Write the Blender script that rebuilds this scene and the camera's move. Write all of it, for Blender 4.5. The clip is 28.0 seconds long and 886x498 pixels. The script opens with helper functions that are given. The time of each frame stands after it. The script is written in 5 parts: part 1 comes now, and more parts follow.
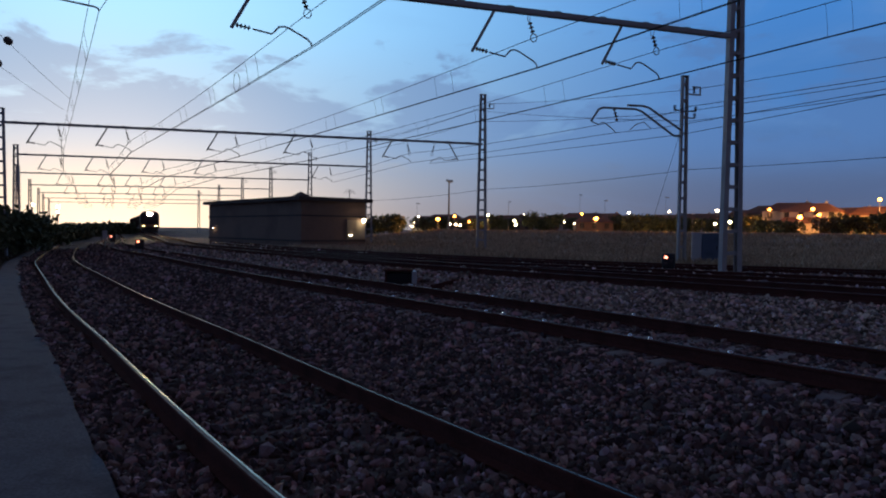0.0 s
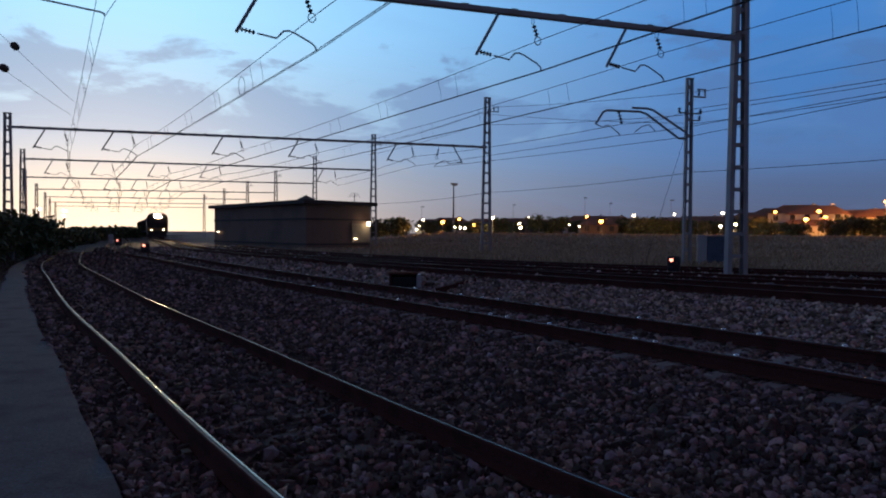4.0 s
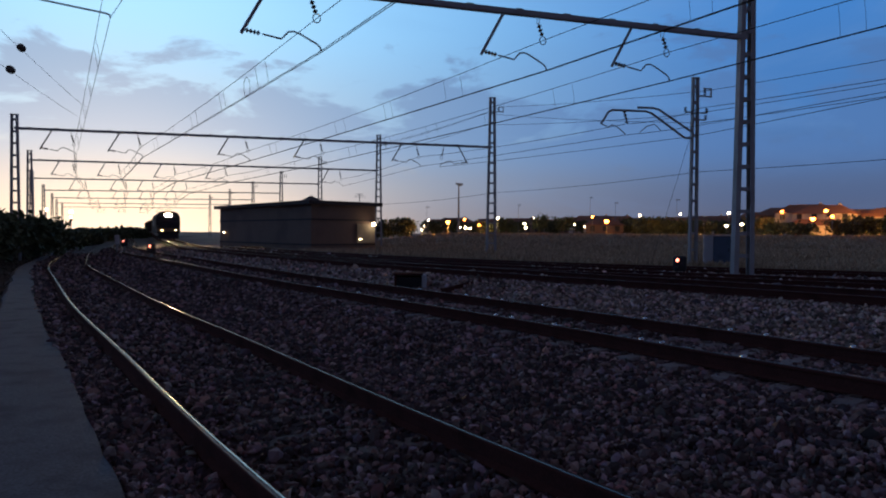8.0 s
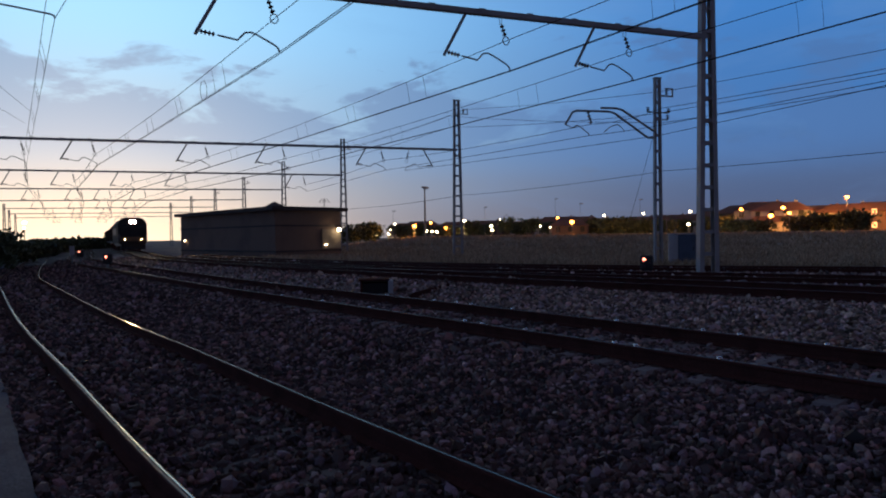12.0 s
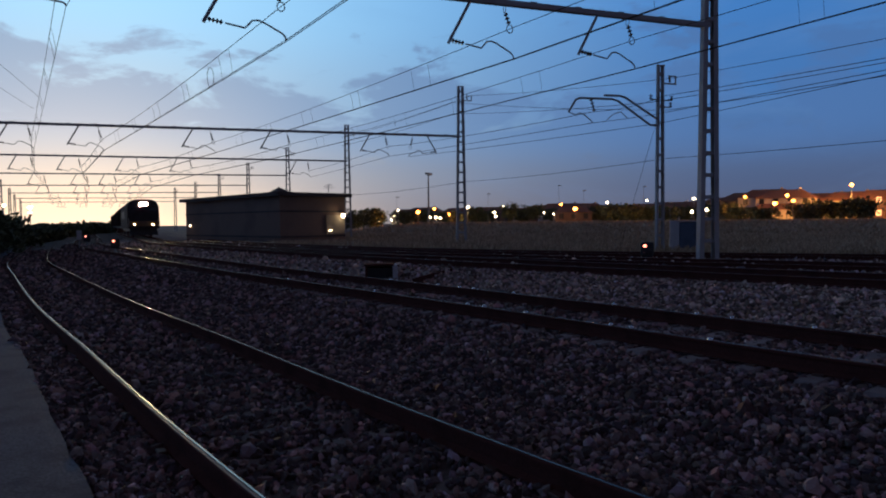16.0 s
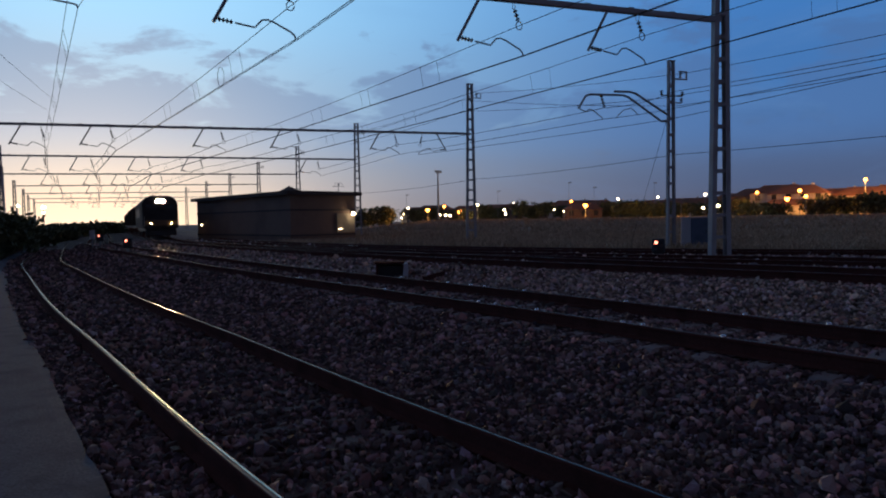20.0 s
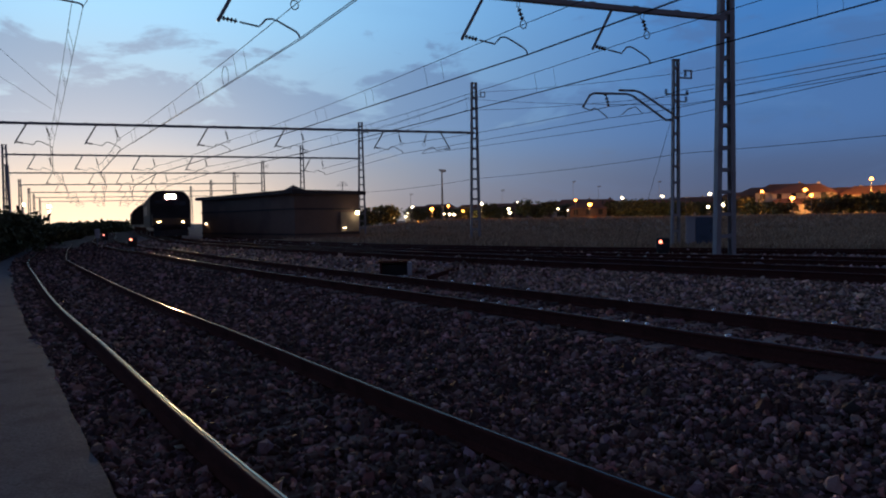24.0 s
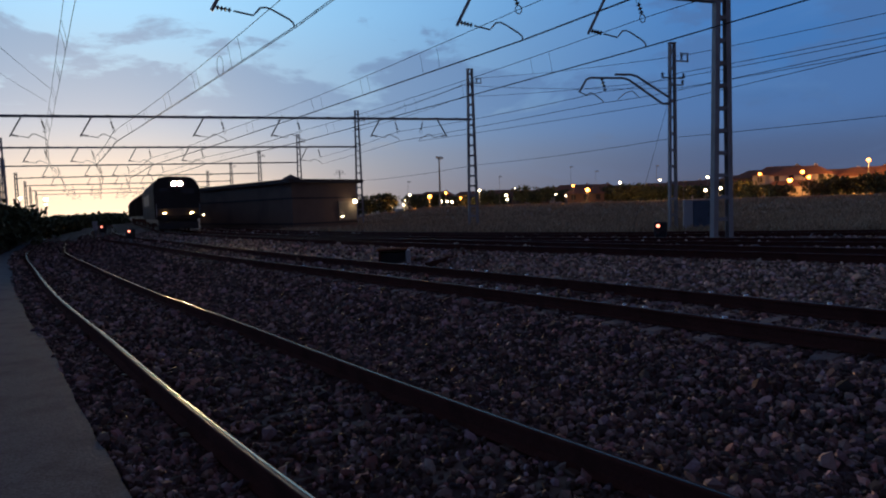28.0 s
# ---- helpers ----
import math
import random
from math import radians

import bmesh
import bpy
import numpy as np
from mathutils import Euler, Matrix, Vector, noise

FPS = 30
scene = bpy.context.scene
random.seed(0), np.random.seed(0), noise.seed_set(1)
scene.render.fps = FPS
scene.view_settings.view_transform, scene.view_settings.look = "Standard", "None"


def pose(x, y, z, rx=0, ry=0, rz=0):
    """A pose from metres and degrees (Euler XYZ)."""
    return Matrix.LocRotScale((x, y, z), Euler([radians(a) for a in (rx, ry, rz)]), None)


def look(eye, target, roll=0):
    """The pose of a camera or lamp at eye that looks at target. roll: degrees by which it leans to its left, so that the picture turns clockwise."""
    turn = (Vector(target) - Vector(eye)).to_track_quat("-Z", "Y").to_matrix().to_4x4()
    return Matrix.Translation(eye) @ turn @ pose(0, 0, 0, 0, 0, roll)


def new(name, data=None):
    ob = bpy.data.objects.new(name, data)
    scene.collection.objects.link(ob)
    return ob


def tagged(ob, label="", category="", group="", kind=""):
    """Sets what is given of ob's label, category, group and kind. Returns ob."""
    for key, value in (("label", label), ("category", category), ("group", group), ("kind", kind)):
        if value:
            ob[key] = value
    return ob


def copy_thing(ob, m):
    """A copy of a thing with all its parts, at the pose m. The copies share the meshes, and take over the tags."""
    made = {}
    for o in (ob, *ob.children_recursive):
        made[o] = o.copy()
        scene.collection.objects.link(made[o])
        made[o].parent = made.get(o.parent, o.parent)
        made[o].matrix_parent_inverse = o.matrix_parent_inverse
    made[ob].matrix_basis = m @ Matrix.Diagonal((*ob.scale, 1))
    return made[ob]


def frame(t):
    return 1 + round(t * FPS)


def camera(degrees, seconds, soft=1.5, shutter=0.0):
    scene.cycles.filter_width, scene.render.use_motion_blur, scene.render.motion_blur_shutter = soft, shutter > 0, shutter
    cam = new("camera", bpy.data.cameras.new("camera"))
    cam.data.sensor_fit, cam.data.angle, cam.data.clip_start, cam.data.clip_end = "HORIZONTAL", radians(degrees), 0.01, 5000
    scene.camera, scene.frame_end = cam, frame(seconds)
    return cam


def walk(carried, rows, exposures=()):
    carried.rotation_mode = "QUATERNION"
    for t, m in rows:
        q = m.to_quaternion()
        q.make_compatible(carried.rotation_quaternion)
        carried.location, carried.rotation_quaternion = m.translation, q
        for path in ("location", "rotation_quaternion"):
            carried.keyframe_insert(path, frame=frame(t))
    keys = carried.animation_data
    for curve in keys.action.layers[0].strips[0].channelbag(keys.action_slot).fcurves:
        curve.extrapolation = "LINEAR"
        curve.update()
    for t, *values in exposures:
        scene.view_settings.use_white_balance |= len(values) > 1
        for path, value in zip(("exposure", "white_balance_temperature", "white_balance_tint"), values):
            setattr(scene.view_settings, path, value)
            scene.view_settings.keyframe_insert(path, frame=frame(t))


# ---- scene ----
cam = camera(68.34, 28.0, soft=2.0, shutter=0.5)
EYE = Vector((0.0, 0.0, 1.587))


def aim(yaw, pitch, roll, dx=0.0, dy=0.0, dz=0.0):
    """The camera's pose from yaw (to the left), pitch (up) and lean, in degrees, and its sway in metres."""
    y, p, eye = radians(yaw), radians(pitch), EYE + Vector((dx, dy, dz))
    way = Vector((-math.sin(y) * math.cos(p), math.cos(y) * math.cos(p), math.sin(p)))
    return look(eye, eye + way * 10, roll)


PATH = [
    (0.0, -0.413, -1.655, 0.639, -0.004, -0.022, -0.004),
    (0.5, -0.303, -1.630, 0.583, 0.000, -0.021, -0.005),
    (1.0, -0.213, -1.622, 0.601, -0.000, -0.017, -0.004),
    (1.5, -0.114, -1.576, 0.562, 0.003, -0.020, -0.004),
    (2.0, -0.043, -1.546, 0.589, 0.002, -0.019, -0.004),
    (2.5, 0.002, -1.498, 0.527, 0.001, -0.018, -0.005),
    (3.0, 0.020, -1.468, 0.553, 0.002, -0.019, -0.004),
    (3.5, 0.015, -1.420, 0.505, 0.003, -0.017, -0.003),
    (5.5, 0.012, -1.339, 0.559, 0.001, -0.018, -0.004),
    (6.0, 0.053, -1.335, 0.564, 0.003, -0.016, -0.003),
    (6.5, 0.069, -1.354, 0.544, 0.003, -0.015, -0.003),
    (7.0, 0.098, -1.375, 0.521, 0.002, -0.014, -0.003),
    (7.5, 0.215, -1.388, 0.485, 0.003, -0.007, -0.000),
    (8.0, 0.468, -1.370, 0.425, 0.006, 0.012, 0.001),
    (8.5, 0.833, -1.288, 0.351, 0.015, 0.100, -0.012),
    (9.0, 1.290, -1.081, 0.200, -0.002, 0.179, -0.026),
    (9.5, 1.790, -1.050, 0.150, -0.002, 0.240, -0.020),
    (10.0, 2.400, -1.030, -0.050, -0.002, 0.270, 0.000),
    (10.5, -1.150, -1.000, -0.400, 0.005, 0.305, 0.020),
    (11.0, -2.504, -0.974, -0.700, 0.015, 0.315, 0.032),
    (11.5, -2.420, -1.020, -0.720, 0.020, 0.335, 0.020),
    (12.0, -2.417, -1.075, -0.740, 0.023, 0.350, 0.010),
    (12.5, -2.200, -1.360, -0.620, 0.020, 0.290, 0.006),
    (14.5, -2.112, -2.164, -0.304, 0.009, 0.021, 0.003),
    (15.0, -2.136, -2.185, -0.405, 0.004, 0.019, 0.001),
    (15.5, -2.148, -2.230, -0.459, 0.003, 0.019, 0.003),
    (16.0, -2.115, -2.275, -0.496, 0.004, 0.020, 0.002),
    (16.5, -2.070, -2.338, -0.546, 0.006, 0.023, 0.001),
    (17.0, -2.053, -2.388, -0.571, 0.006, 0.027, 0.003),
    (17.5, -2.038, -2.432, -0.641, 0.005, 0.023, 0.003),
    (18.0, -2.052, -2.467, -0.756, 0.004, 0.023, 0.004),
    (18.5, -1.903, -2.478, -0.807, 0.002, 0.023, 0.005),
    (19.0, -1.677, -2.481, -0.799, 0.002, 0.022, 0.005),
    (19.5, -1.478, -2.481, -0.795, -0.005, 0.019, 0.004),
    (20.0, -1.240, -2.466, -0.839, -0.006, 0.018, 0.005),
    (20.5, -1.034, -2.449, -0.850, -0.011, 0.015, 0.005),
    (21.0, -0.913, -2.435, -0.840, -0.011, 0.013, 0.004),
    (21.5, -0.888, -2.428, -0.880, -0.010, 0.014, 0.004),
    (23.5, -0.854, -2.496, -0.818, -0.007, 0.026, 0.005),
    (24.0, -0.881, -2.545, -0.813, -0.004, 0.026, 0.005),
    (24.5, -0.863, -2.660, -0.929, -0.004, 0.020, 0.004),
    (25.0, -0.848, -2.824, -1.041, -0.005, 0.016, 0.004),
    (25.5, -0.844, -2.996, -1.170, 0.001, 0.010, 0.002),
    (26.0, -0.865, -3.168, -1.371, -0.002, 0.003, 0.002),
    (26.5, -0.912, -3.342, -1.531, -0.002, -0.004, 0.000),
    (27.0, -0.951, -3.472, -1.614, -0.003, -0.010, -0.000),
    (27.5, -0.996, -3.582, -1.632, -0.005, -0.018, 0.001),
    (28.0, -1.004, -3.659, -1.652, -0.005, -0.024, 0.001),
]

walk(cam, [(t, aim(*row)) for t, *row in PATH],
     exposures=[(0.0, 0.30), (8.0, 0.25), (12.0, 0.2), (15.0, 0.12), (28.0, 0.08)])

# ---- world: dusk sky, afterglow and headlamp glare low on the horizon ahead and to the left ----
GLOW_AZ = -27.0
world = bpy.data.worlds.new("dusk")
scene.world = world
world.use_nodes = True
wt = world.node_tree
wt.nodes.clear()


def wn(kind, **kw):
    n = wt.nodes.new(kind)
    for k, v in kw.items():
        n.inputs[k].default_value = v
    return n


def wmath(op, a, b=None, c=None):
    n = wt.nodes.new("ShaderNodeMath")
    n.operation = op
    for i, v in enumerate((a, b, c)):
        if v is None:
            continue
        if hasattr(v, "links"):
            wt.links.new(v, n.inputs[i])
        else:
            n.inputs[i].default_value = v
    return n.outputs[0]


def wmix(fac, a, b):
    n = wt.nodes.new("ShaderNodeMix")
    n.data_type = "RGBA"
    for sock, v in ((n.inputs[0], fac), (n.inputs[6], a), (n.inputs[7], b)):
        if hasattr(v, "links"):
            wt.links.new(v, sock)
        else:
            sock.default_value = v
    return n.outputs[2]


def wramp(fac, stops):
    n = wt.nodes.new("ShaderNodeValToRGB")
    n.color_ramp.interpolation = "EASE"
    e = n.color_ramp.elements
    while len(e) < len(stops):
        e.new(0.5)
    for el, (p, c) in zip(e, stops):
        el.position, el.color = p, (*c, 1)
    wt.links.new(fac, n.inputs[0])
    return n.outputs[0]


tc = wn("ShaderNodeTexCoord")
sep = wn("ShaderNodeSeparateXYZ")
wt.links.new(tc.outputs["Generated"], sep.inputs[0])
dx, dy, dz = sep.outputs
flat = wmath("SQRT", wmath("ADD", wmath("MULTIPLY", dx, dx), wmath("MULTIPLY", dy, dy)))
gx, gy = math.sin(radians(GLOW_AZ)), math.cos(radians(GLOW_AZ))
toward = wmath("DIVIDE", wmath("ADD", wmath("MULTIPLY", dx, gx), wmath("MULTIPLY", dy, gy)), wmath("MAXIMUM", flat, 0.001))
side = wmath("ARCCOSINE", wmath("MINIMUM", toward, 1.0))          # radians from the afterglow
elev = wmath("ARCTAN2", dz, flat)
up = wmath("MAXIMUM", wmath("MULTIPLY", elev, 2.0 / math.pi), 0.0)
lit_side = wramp(up, [(0.0, (0.34, 0.33, 0.36)), (0.05, (0.31, 0.37, 0.46)), (0.10, (0.32, 0.51, 0.69)), (0.20, (0.32, 0.65, 0.95)), (0.36, (0.060, 0.062, 0.115)), (1.0, (0.022, 0.014, 0.028))])
dim_side = wramp(up, [(0.0, (0.085, 0.098, 0.150)), (0.04, (0.052, 0.098, 0.215)), (0.12, (0.037, 0.150, 0.41)), (0.25, (0.035, 0.190, 0.54)), (0.40, (0.022, 0.020, 0.046)), (1.0, (0.018, 0.011, 0.024))])
turnmap = wn("ShaderNodeMapRange")
turnmap.interpolation_type = "SMOOTHSTEP"
wt.links.new(side, turnmap.inputs[0])
turnmap.inputs[1].default_value, turnmap.inputs[2].default_value = 0.0, 0.98
turnmap.inputs[3].default_value, turnmap.inputs[4].default_value = 0.0, 1.0
back = wn("ShaderNodeMapRange")
back.interpolation_type = "SMOOTHSTEP"
wt.links.new(side, back.inputs[0])
back.inputs[1].default_value, back.inputs[2].default_value = 1.15, 2.0
dark_side = wramp(up, [(0.0, (0.046, 0.032, 0.048)), (0.2, (0.040, 0.029, 0.058)), (1.0, (0.018, 0.011, 0.024))])
sky_blue = wmix(turnmap.outputs[0], lit_side, wmix(back.outputs[0], dim_side, dark_side))
# clouds: long soft banks low in the sky
cmap = wn("ShaderNodeCombineXYZ")
wt.links.new(wmath("ADD", wmath("ARCTAN2", dx, dy), 0.253), cmap.inputs[0])
wt.links.new(wmath("MULTIPLY_ADD", elev, 2.6, 0.055), cmap.inputs[1])
cn = wn("ShaderNodeTexNoise", Scale=5.6, Detail=9.0, Roughness=0.58, Distortion=0.35)
wt.links.new(cmap.outputs[0], cn.inputs["Vector"])
bank = wn("ShaderNodeMapRange")
wt.links.new(wmath("ADD", cn.outputs["Fac"], wmath("MULTIPLY", wmath("SUBTRACT", 0.225, elev), 1.5)), bank.inputs[0])
bank.inputs[1].default_value, bank.inputs[2].default_value = 0.49, 0.585
bank.interpolation_type = "SMOOTHSTEP"
low = wn("ShaderNodeMapRange")
low.interpolation_type = "SMOOTHSTEP"
wt.links.new(elev, low.inputs[0])
low.inputs[1].default_value, low.inputs[2].default_value = radians(21), radians(16)
base_ = wn("ShaderNodeMapRange")
base_.interpolation_type = "SMOOTHSTEP"
wt.links.new(elev, base_.inputs[0])
base_.inputs[1].default_value, base_.inputs[2].default_value = radians(3.0), radians(8.5)
cover = wmath("MULTIPLY", wmath("MULTIPLY", wmath("MULTIPLY", bank.outputs[0], low.outputs[0]), base_.outputs[0]), 0.92)
cloud_tint = wmix(turnmap.outputs[0], (0.20, 0.33, 0.52, 1), (0.048, 0.142, 0.365, 1))
veil = wn("ShaderNodeTexNoise", Scale=3.2, Detail=8.0, Roughness=0.62, Distortion=0.6)
wt.links.new(cmap.outputs[0], veil.inputs["Vector"])
thin = wn("ShaderNodeMapRange")
thin.interpolation_type = "SMOOTHSTEP"
wt.links.new(veil.outputs["Fac"], thin.inputs[0])
thin.inputs[1].default_value, thin.inputs[2].default_value = 0.44, 0.72
hazed = wmix(wmath("MULTIPLY", wmath("MULTIPLY", thin.outputs[0], turnmap.outputs[0]), 0.30), sky_blue, (0.115, 0.235, 0.47, 1))
clouded = wmix(cover, hazed, cloud_tint)
# the sun's afterglow, low and warm, brightened to stand for the headlamps' glare too
spread = wmath("POWER", 2.718, wmath("MULTIPLY", wmath("MULTIPLY", wmath("DIVIDE", side, 0.27), wmath("DIVIDE", side, 0.27)), -1.0))
rise = wmath("POWER", 2.718, wmath("DIVIDE", wmath("MAXIMUM", elev, 0.0), -0.10))
warm = wmix(wmath("MULTIPLY", spread, rise), (0, 0, 0, 1), (1.12, 0.76, 0.36, 1))
glowsum = wt.nodes.new("ShaderNodeMix")
glowsum.data_type, glowsum.blend_type = "RGBA", "ADD"
glowsum.inputs[0].default_value = 1.0
wt.links.new(clouded, glowsum.inputs[6])
wt.links.new(warm, glowsum.inputs[7])
nishita = wn("ShaderNodeTexSky")
nishita.sky_type = "NISHITA"
nishita.sun_disc = False
nishita.sun_elevation, nishita.sun_rotation = radians(-1.0), radians(GLOW_AZ)
nishita.altitude, nishita.dust_density = 20, 2.0
addsky = wt.nodes.new("ShaderNodeMix")
addsky.data_type, addsky.blend_type = "RGBA", "ADD"
addsky.inputs[0].default_value = 0.05
wt.links.new(glowsum.outputs[2], addsky.inputs[6])
wt.links.new(nishita.outputs[0], addsky.inputs[7])
bg = wn("ShaderNodeBackground", Strength=1.0)
wt.links.new(addsky.outputs[2], bg.inputs[0])
wo = wn("ShaderNodeOutputWorld")
wt.links.new(bg.outputs[0], wo.inputs[0])

# ---- materials ----
RNG = random.Random(7)


def surface(name, color, rough=0.8, metal=0.0, vary=0.25, grain=30.0, stain=2.0, bump=0.3, tint=None, spec=0.5, per_object=0.0, per_island=0.0, skew=0.0, hues=()):
    """A procedural surface: base colour with fine grain and broad stains, and a small relief."""
    m = bpy.data.materials.new(name)
    m.use_nodes = True
    nt = m.node_tree
    p = nt.nodes["Principled BSDF"]
    geo = nt.nodes.new("ShaderNodeNewGeometry")
    fine, broad = nt.nodes.new("ShaderNodeTexNoise"), nt.nodes.new("ShaderNodeTexNoise")
    fine.inputs["Scale"].default_value, fine.inputs["Detail"].default_value = grain, 4
    broad.inputs["Scale"].default_value, broad.inputs["Detail"].default_value = stain, 5
    for n in (fine, broad):
        nt.links.new(geo.outputs["Position"], n.inputs["Vector"])
    a = nt.nodes.new("ShaderNodeMix")
    a.data_type = "RGBA"
    dark = tuple(c * (1 - vary) for c in color)
    light = tuple(min(1, c * (1 + vary)) for c in color)
    a.inputs[6].default_value, a.inputs[7].default_value = (*dark, 1), (*light, 1)
    nt.links.new(fine.outputs["Fac"], a.inputs[0])
    b = nt.nodes.new("ShaderNodeMix")
    b.data_type = "RGBA"
    b.inputs[7].default_value = (*(tint or tuple(c * 0.6 for c in color)), 1)
    ramp = nt.nodes.new("ShaderNodeMapRange")
    ramp.inputs[1].default_value, ramp.inputs[2].default_value = 0.48, 0.72
    nt.links.new(broad.outputs["Fac"], ramp.inputs[0])
    nt.links.new(ramp.outputs[0], b.inputs[0])
    nt.links.new(a.outputs[2], b.inputs[6])
    out = b.outputs[2]
    if per_object or per_island:
        if per_object:
            rnd = nt.nodes.new("ShaderNodeObjectInfo").outputs["Random"]
        else:
            rnd = geo.outputs["Random Per Island"]
        span = per_object or per_island
        mr = nt.nodes.new("ShaderNodeMapRange")
        mr.inputs[3].default_value, mr.inputs[4].default_value = 1 - span, 1 + span
        if skew:
            pw = nt.nodes.new("ShaderNodeMath")
            pw.operation = "POWER"
            pw.inputs[1].default_value = skew
            nt.links.new(rnd, pw.inputs[0])
            rnd = pw.outputs[0]
            mr.inputs[3].default_value, mr.inputs[4].default_value = 0.32, 2.7
        nt.links.new(rnd, mr.inputs[0])
        mul = nt.nodes.new("ShaderNodeMix")
        mul.data_type, mul.blend_type = "RGBA", "MULTIPLY"
        mul.inputs[0].default_value = 1
        nt.links.new(out, mul.inputs[6])
        nt.links.new(mr.outputs[0], mul.inputs[7])
        out = mul.outputs[2]
    if hues:
        shuffle, cut, tone, by = nt.nodes.new("ShaderNodeMath"), nt.nodes.new("ShaderNodeMath"), nt.nodes.new("ShaderNodeValToRGB"), nt.nodes.new("ShaderNodeMix")
        shuffle.operation, cut.operation = "MULTIPLY", "FRACT"
        shuffle.inputs[1].default_value = 17.3
        nt.links.new(geo.outputs["Random Per Island"], shuffle.inputs[0])
        nt.links.new(shuffle.outputs[0], cut.inputs[0])
        e = tone.color_ramp.elements
        while len(e) < len(hues):
            e.new(0.5)
        for k, hue in enumerate(hues):
            e[k].position, e[k].color = k / (len(hues) - 1), (*hue, 1)
        nt.links.new(cut.outputs[0], tone.inputs[0])
        by.data_type, by.blend_type = "RGBA", "MULTIPLY"
        by.inputs[0].default_value = 1
        nt.links.new(out, by.inputs[6])
        nt.links.new(tone.outputs[0], by.inputs[7])
        out = by.outputs[2]
    nt.links.new(out, p.inputs["Base Color"])
    p.inputs["Roughness"].default_value, p.inputs["Metallic"].default_value = rough, metal
    p.inputs["Specular IOR Level"].default_value = spec
    if bump:
        bn = nt.nodes.new("ShaderNodeBump")
        bn.inputs["Strength"].default_value, bn.inputs["Distance"].default_value = bump, 0.01
        nt.links.new(fine.outputs["Fac"], bn.inputs["Height"])
        nt.links.new(bn.outputs[0], p.inputs["Normal"])
    return m


def glowing(name, color, strength):
    m = bpy.data.materials.new(name)
    m.use_nodes = True
    p = m.node_tree.nodes["Principled BSDF"]
    p.inputs["Base Color"].default_value = (*color, 1)
    p.inputs["Emission Color"].default_value = (*color, 1)
    p.inputs["Emission Strength"].default_value = strength
    return m


STONE_HUES = ((1.0, 0.66, 0.60), (0.92, 0.86, 0.80), (0.72, 0.80, 0.70), (0.98, 0.80, 0.62), (0.74, 0.78, 0.90), (1.0, 0.74, 0.74))
M_STONE = surface("ballast_stone", (0.235, 0.168, 0.162), 0.85, vary=0.4, grain=60, stain=3, tint=(0.12, 0.074, 0.070), per_island=0.85, spec=0.35, skew=2.8, hues=STONE_HUES)
# stones past the second track: the far ground's greater brightness put into their colour
M_STONE_PALE = surface("brightened_far_stone", (0.35, 0.28, 0.25), 0.9, vary=0.4, grain=50, stain=2.5, tint=(0.21, 0.145, 0.125), per_island=0.7, spec=0.3, skew=1.9, hues=STONE_HUES)
M_DIRT = surface("trodden_gravel", (0.24, 0.175, 0.15), 0.95, vary=0.4, grain=35, stain=0.8, bump=0.8, tint=(0.16, 0.115, 0.10), spec=0.2)
M_BALLAST = surface("ballast_bed", (0.085, 0.060, 0.055), 0.95, vary=0.5, grain=22, stain=1.2, bump=1.0, tint=(0.048, 0.033, 0.03), spec=0.2)
M_FIELD = surface("dry_field", (0.38, 0.275, 0.185), 0.95, vary=0.4, grain=4, stain=0.15, bump=0.6, tint=(0.18, 0.135, 0.09), spec=0.2)
M_GRASS = surface("dry_grass", (0.47, 0.345, 0.22), 0.9, vary=0.3, grain=3, stain=0.2, bump=0, tint=(0.32, 0.235, 0.145), per_island=0.35, spec=0.2)
M_WEED = surface("brown_weeds", (0.15, 0.11, 0.075), 0.9, vary=0.3, grain=5, stain=0.5, bump=0, tint=(0.10, 0.085, 0.05), per_island=0.4, spec=0.2)
M_PATH = surface("path_concrete", (0.110, 0.119, 0.140), 0.9, vary=0.85, grain=48, stain=2.6, bump=0.9, tint=(0.062, 0.068, 0.083), spec=0.25)
M_RAIL = surface("rusty_rail", (0.095, 0.036, 0.028), 0.95, 0.0, vary=0.35, grain=40, stain=3, tint=(0.06, 0.025, 0.02), spec=0.04)
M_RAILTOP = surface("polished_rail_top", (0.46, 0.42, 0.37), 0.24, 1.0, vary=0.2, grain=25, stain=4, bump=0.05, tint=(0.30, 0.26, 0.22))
# right rail's top: its weaker sky sheen is put into the darker colour
M_DIMTOP = surface("dimmed_rail_top", (0.13, 0.10, 0.082), 0.22, 0.95, vary=0.3, grain=25, stain=3, bump=0.08, tint=(0.15, 0.11, 0.09))
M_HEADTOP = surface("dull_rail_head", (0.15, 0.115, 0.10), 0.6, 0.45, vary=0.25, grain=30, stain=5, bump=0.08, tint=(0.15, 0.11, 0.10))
# right rail's head, darkened as it faces away from the glow
M_DIMHEAD = surface("dimmed_rail_head", (0.085, 0.055, 0.052), 0.95, 0.0, vary=0.25, grain=30, stain=5, bump=0.2, tint=(0.06, 0.04, 0.038), spec=0.06)
M_DULLTOP = surface("dull_rail_top", (0.16, 0.115, 0.09), 0.42, 0.8, vary=0.3, grain=25, stain=4, bump=0.1, tint=(0.10, 0.065, 0.05))
M_CLIP = surface("rusty_rail_clip", (0.12, 0.07, 0.05), 0.6, 0.5, vary=0.25, grain=30, stain=9, bump=0.1, tint=(0.08, 0.045, 0.035))
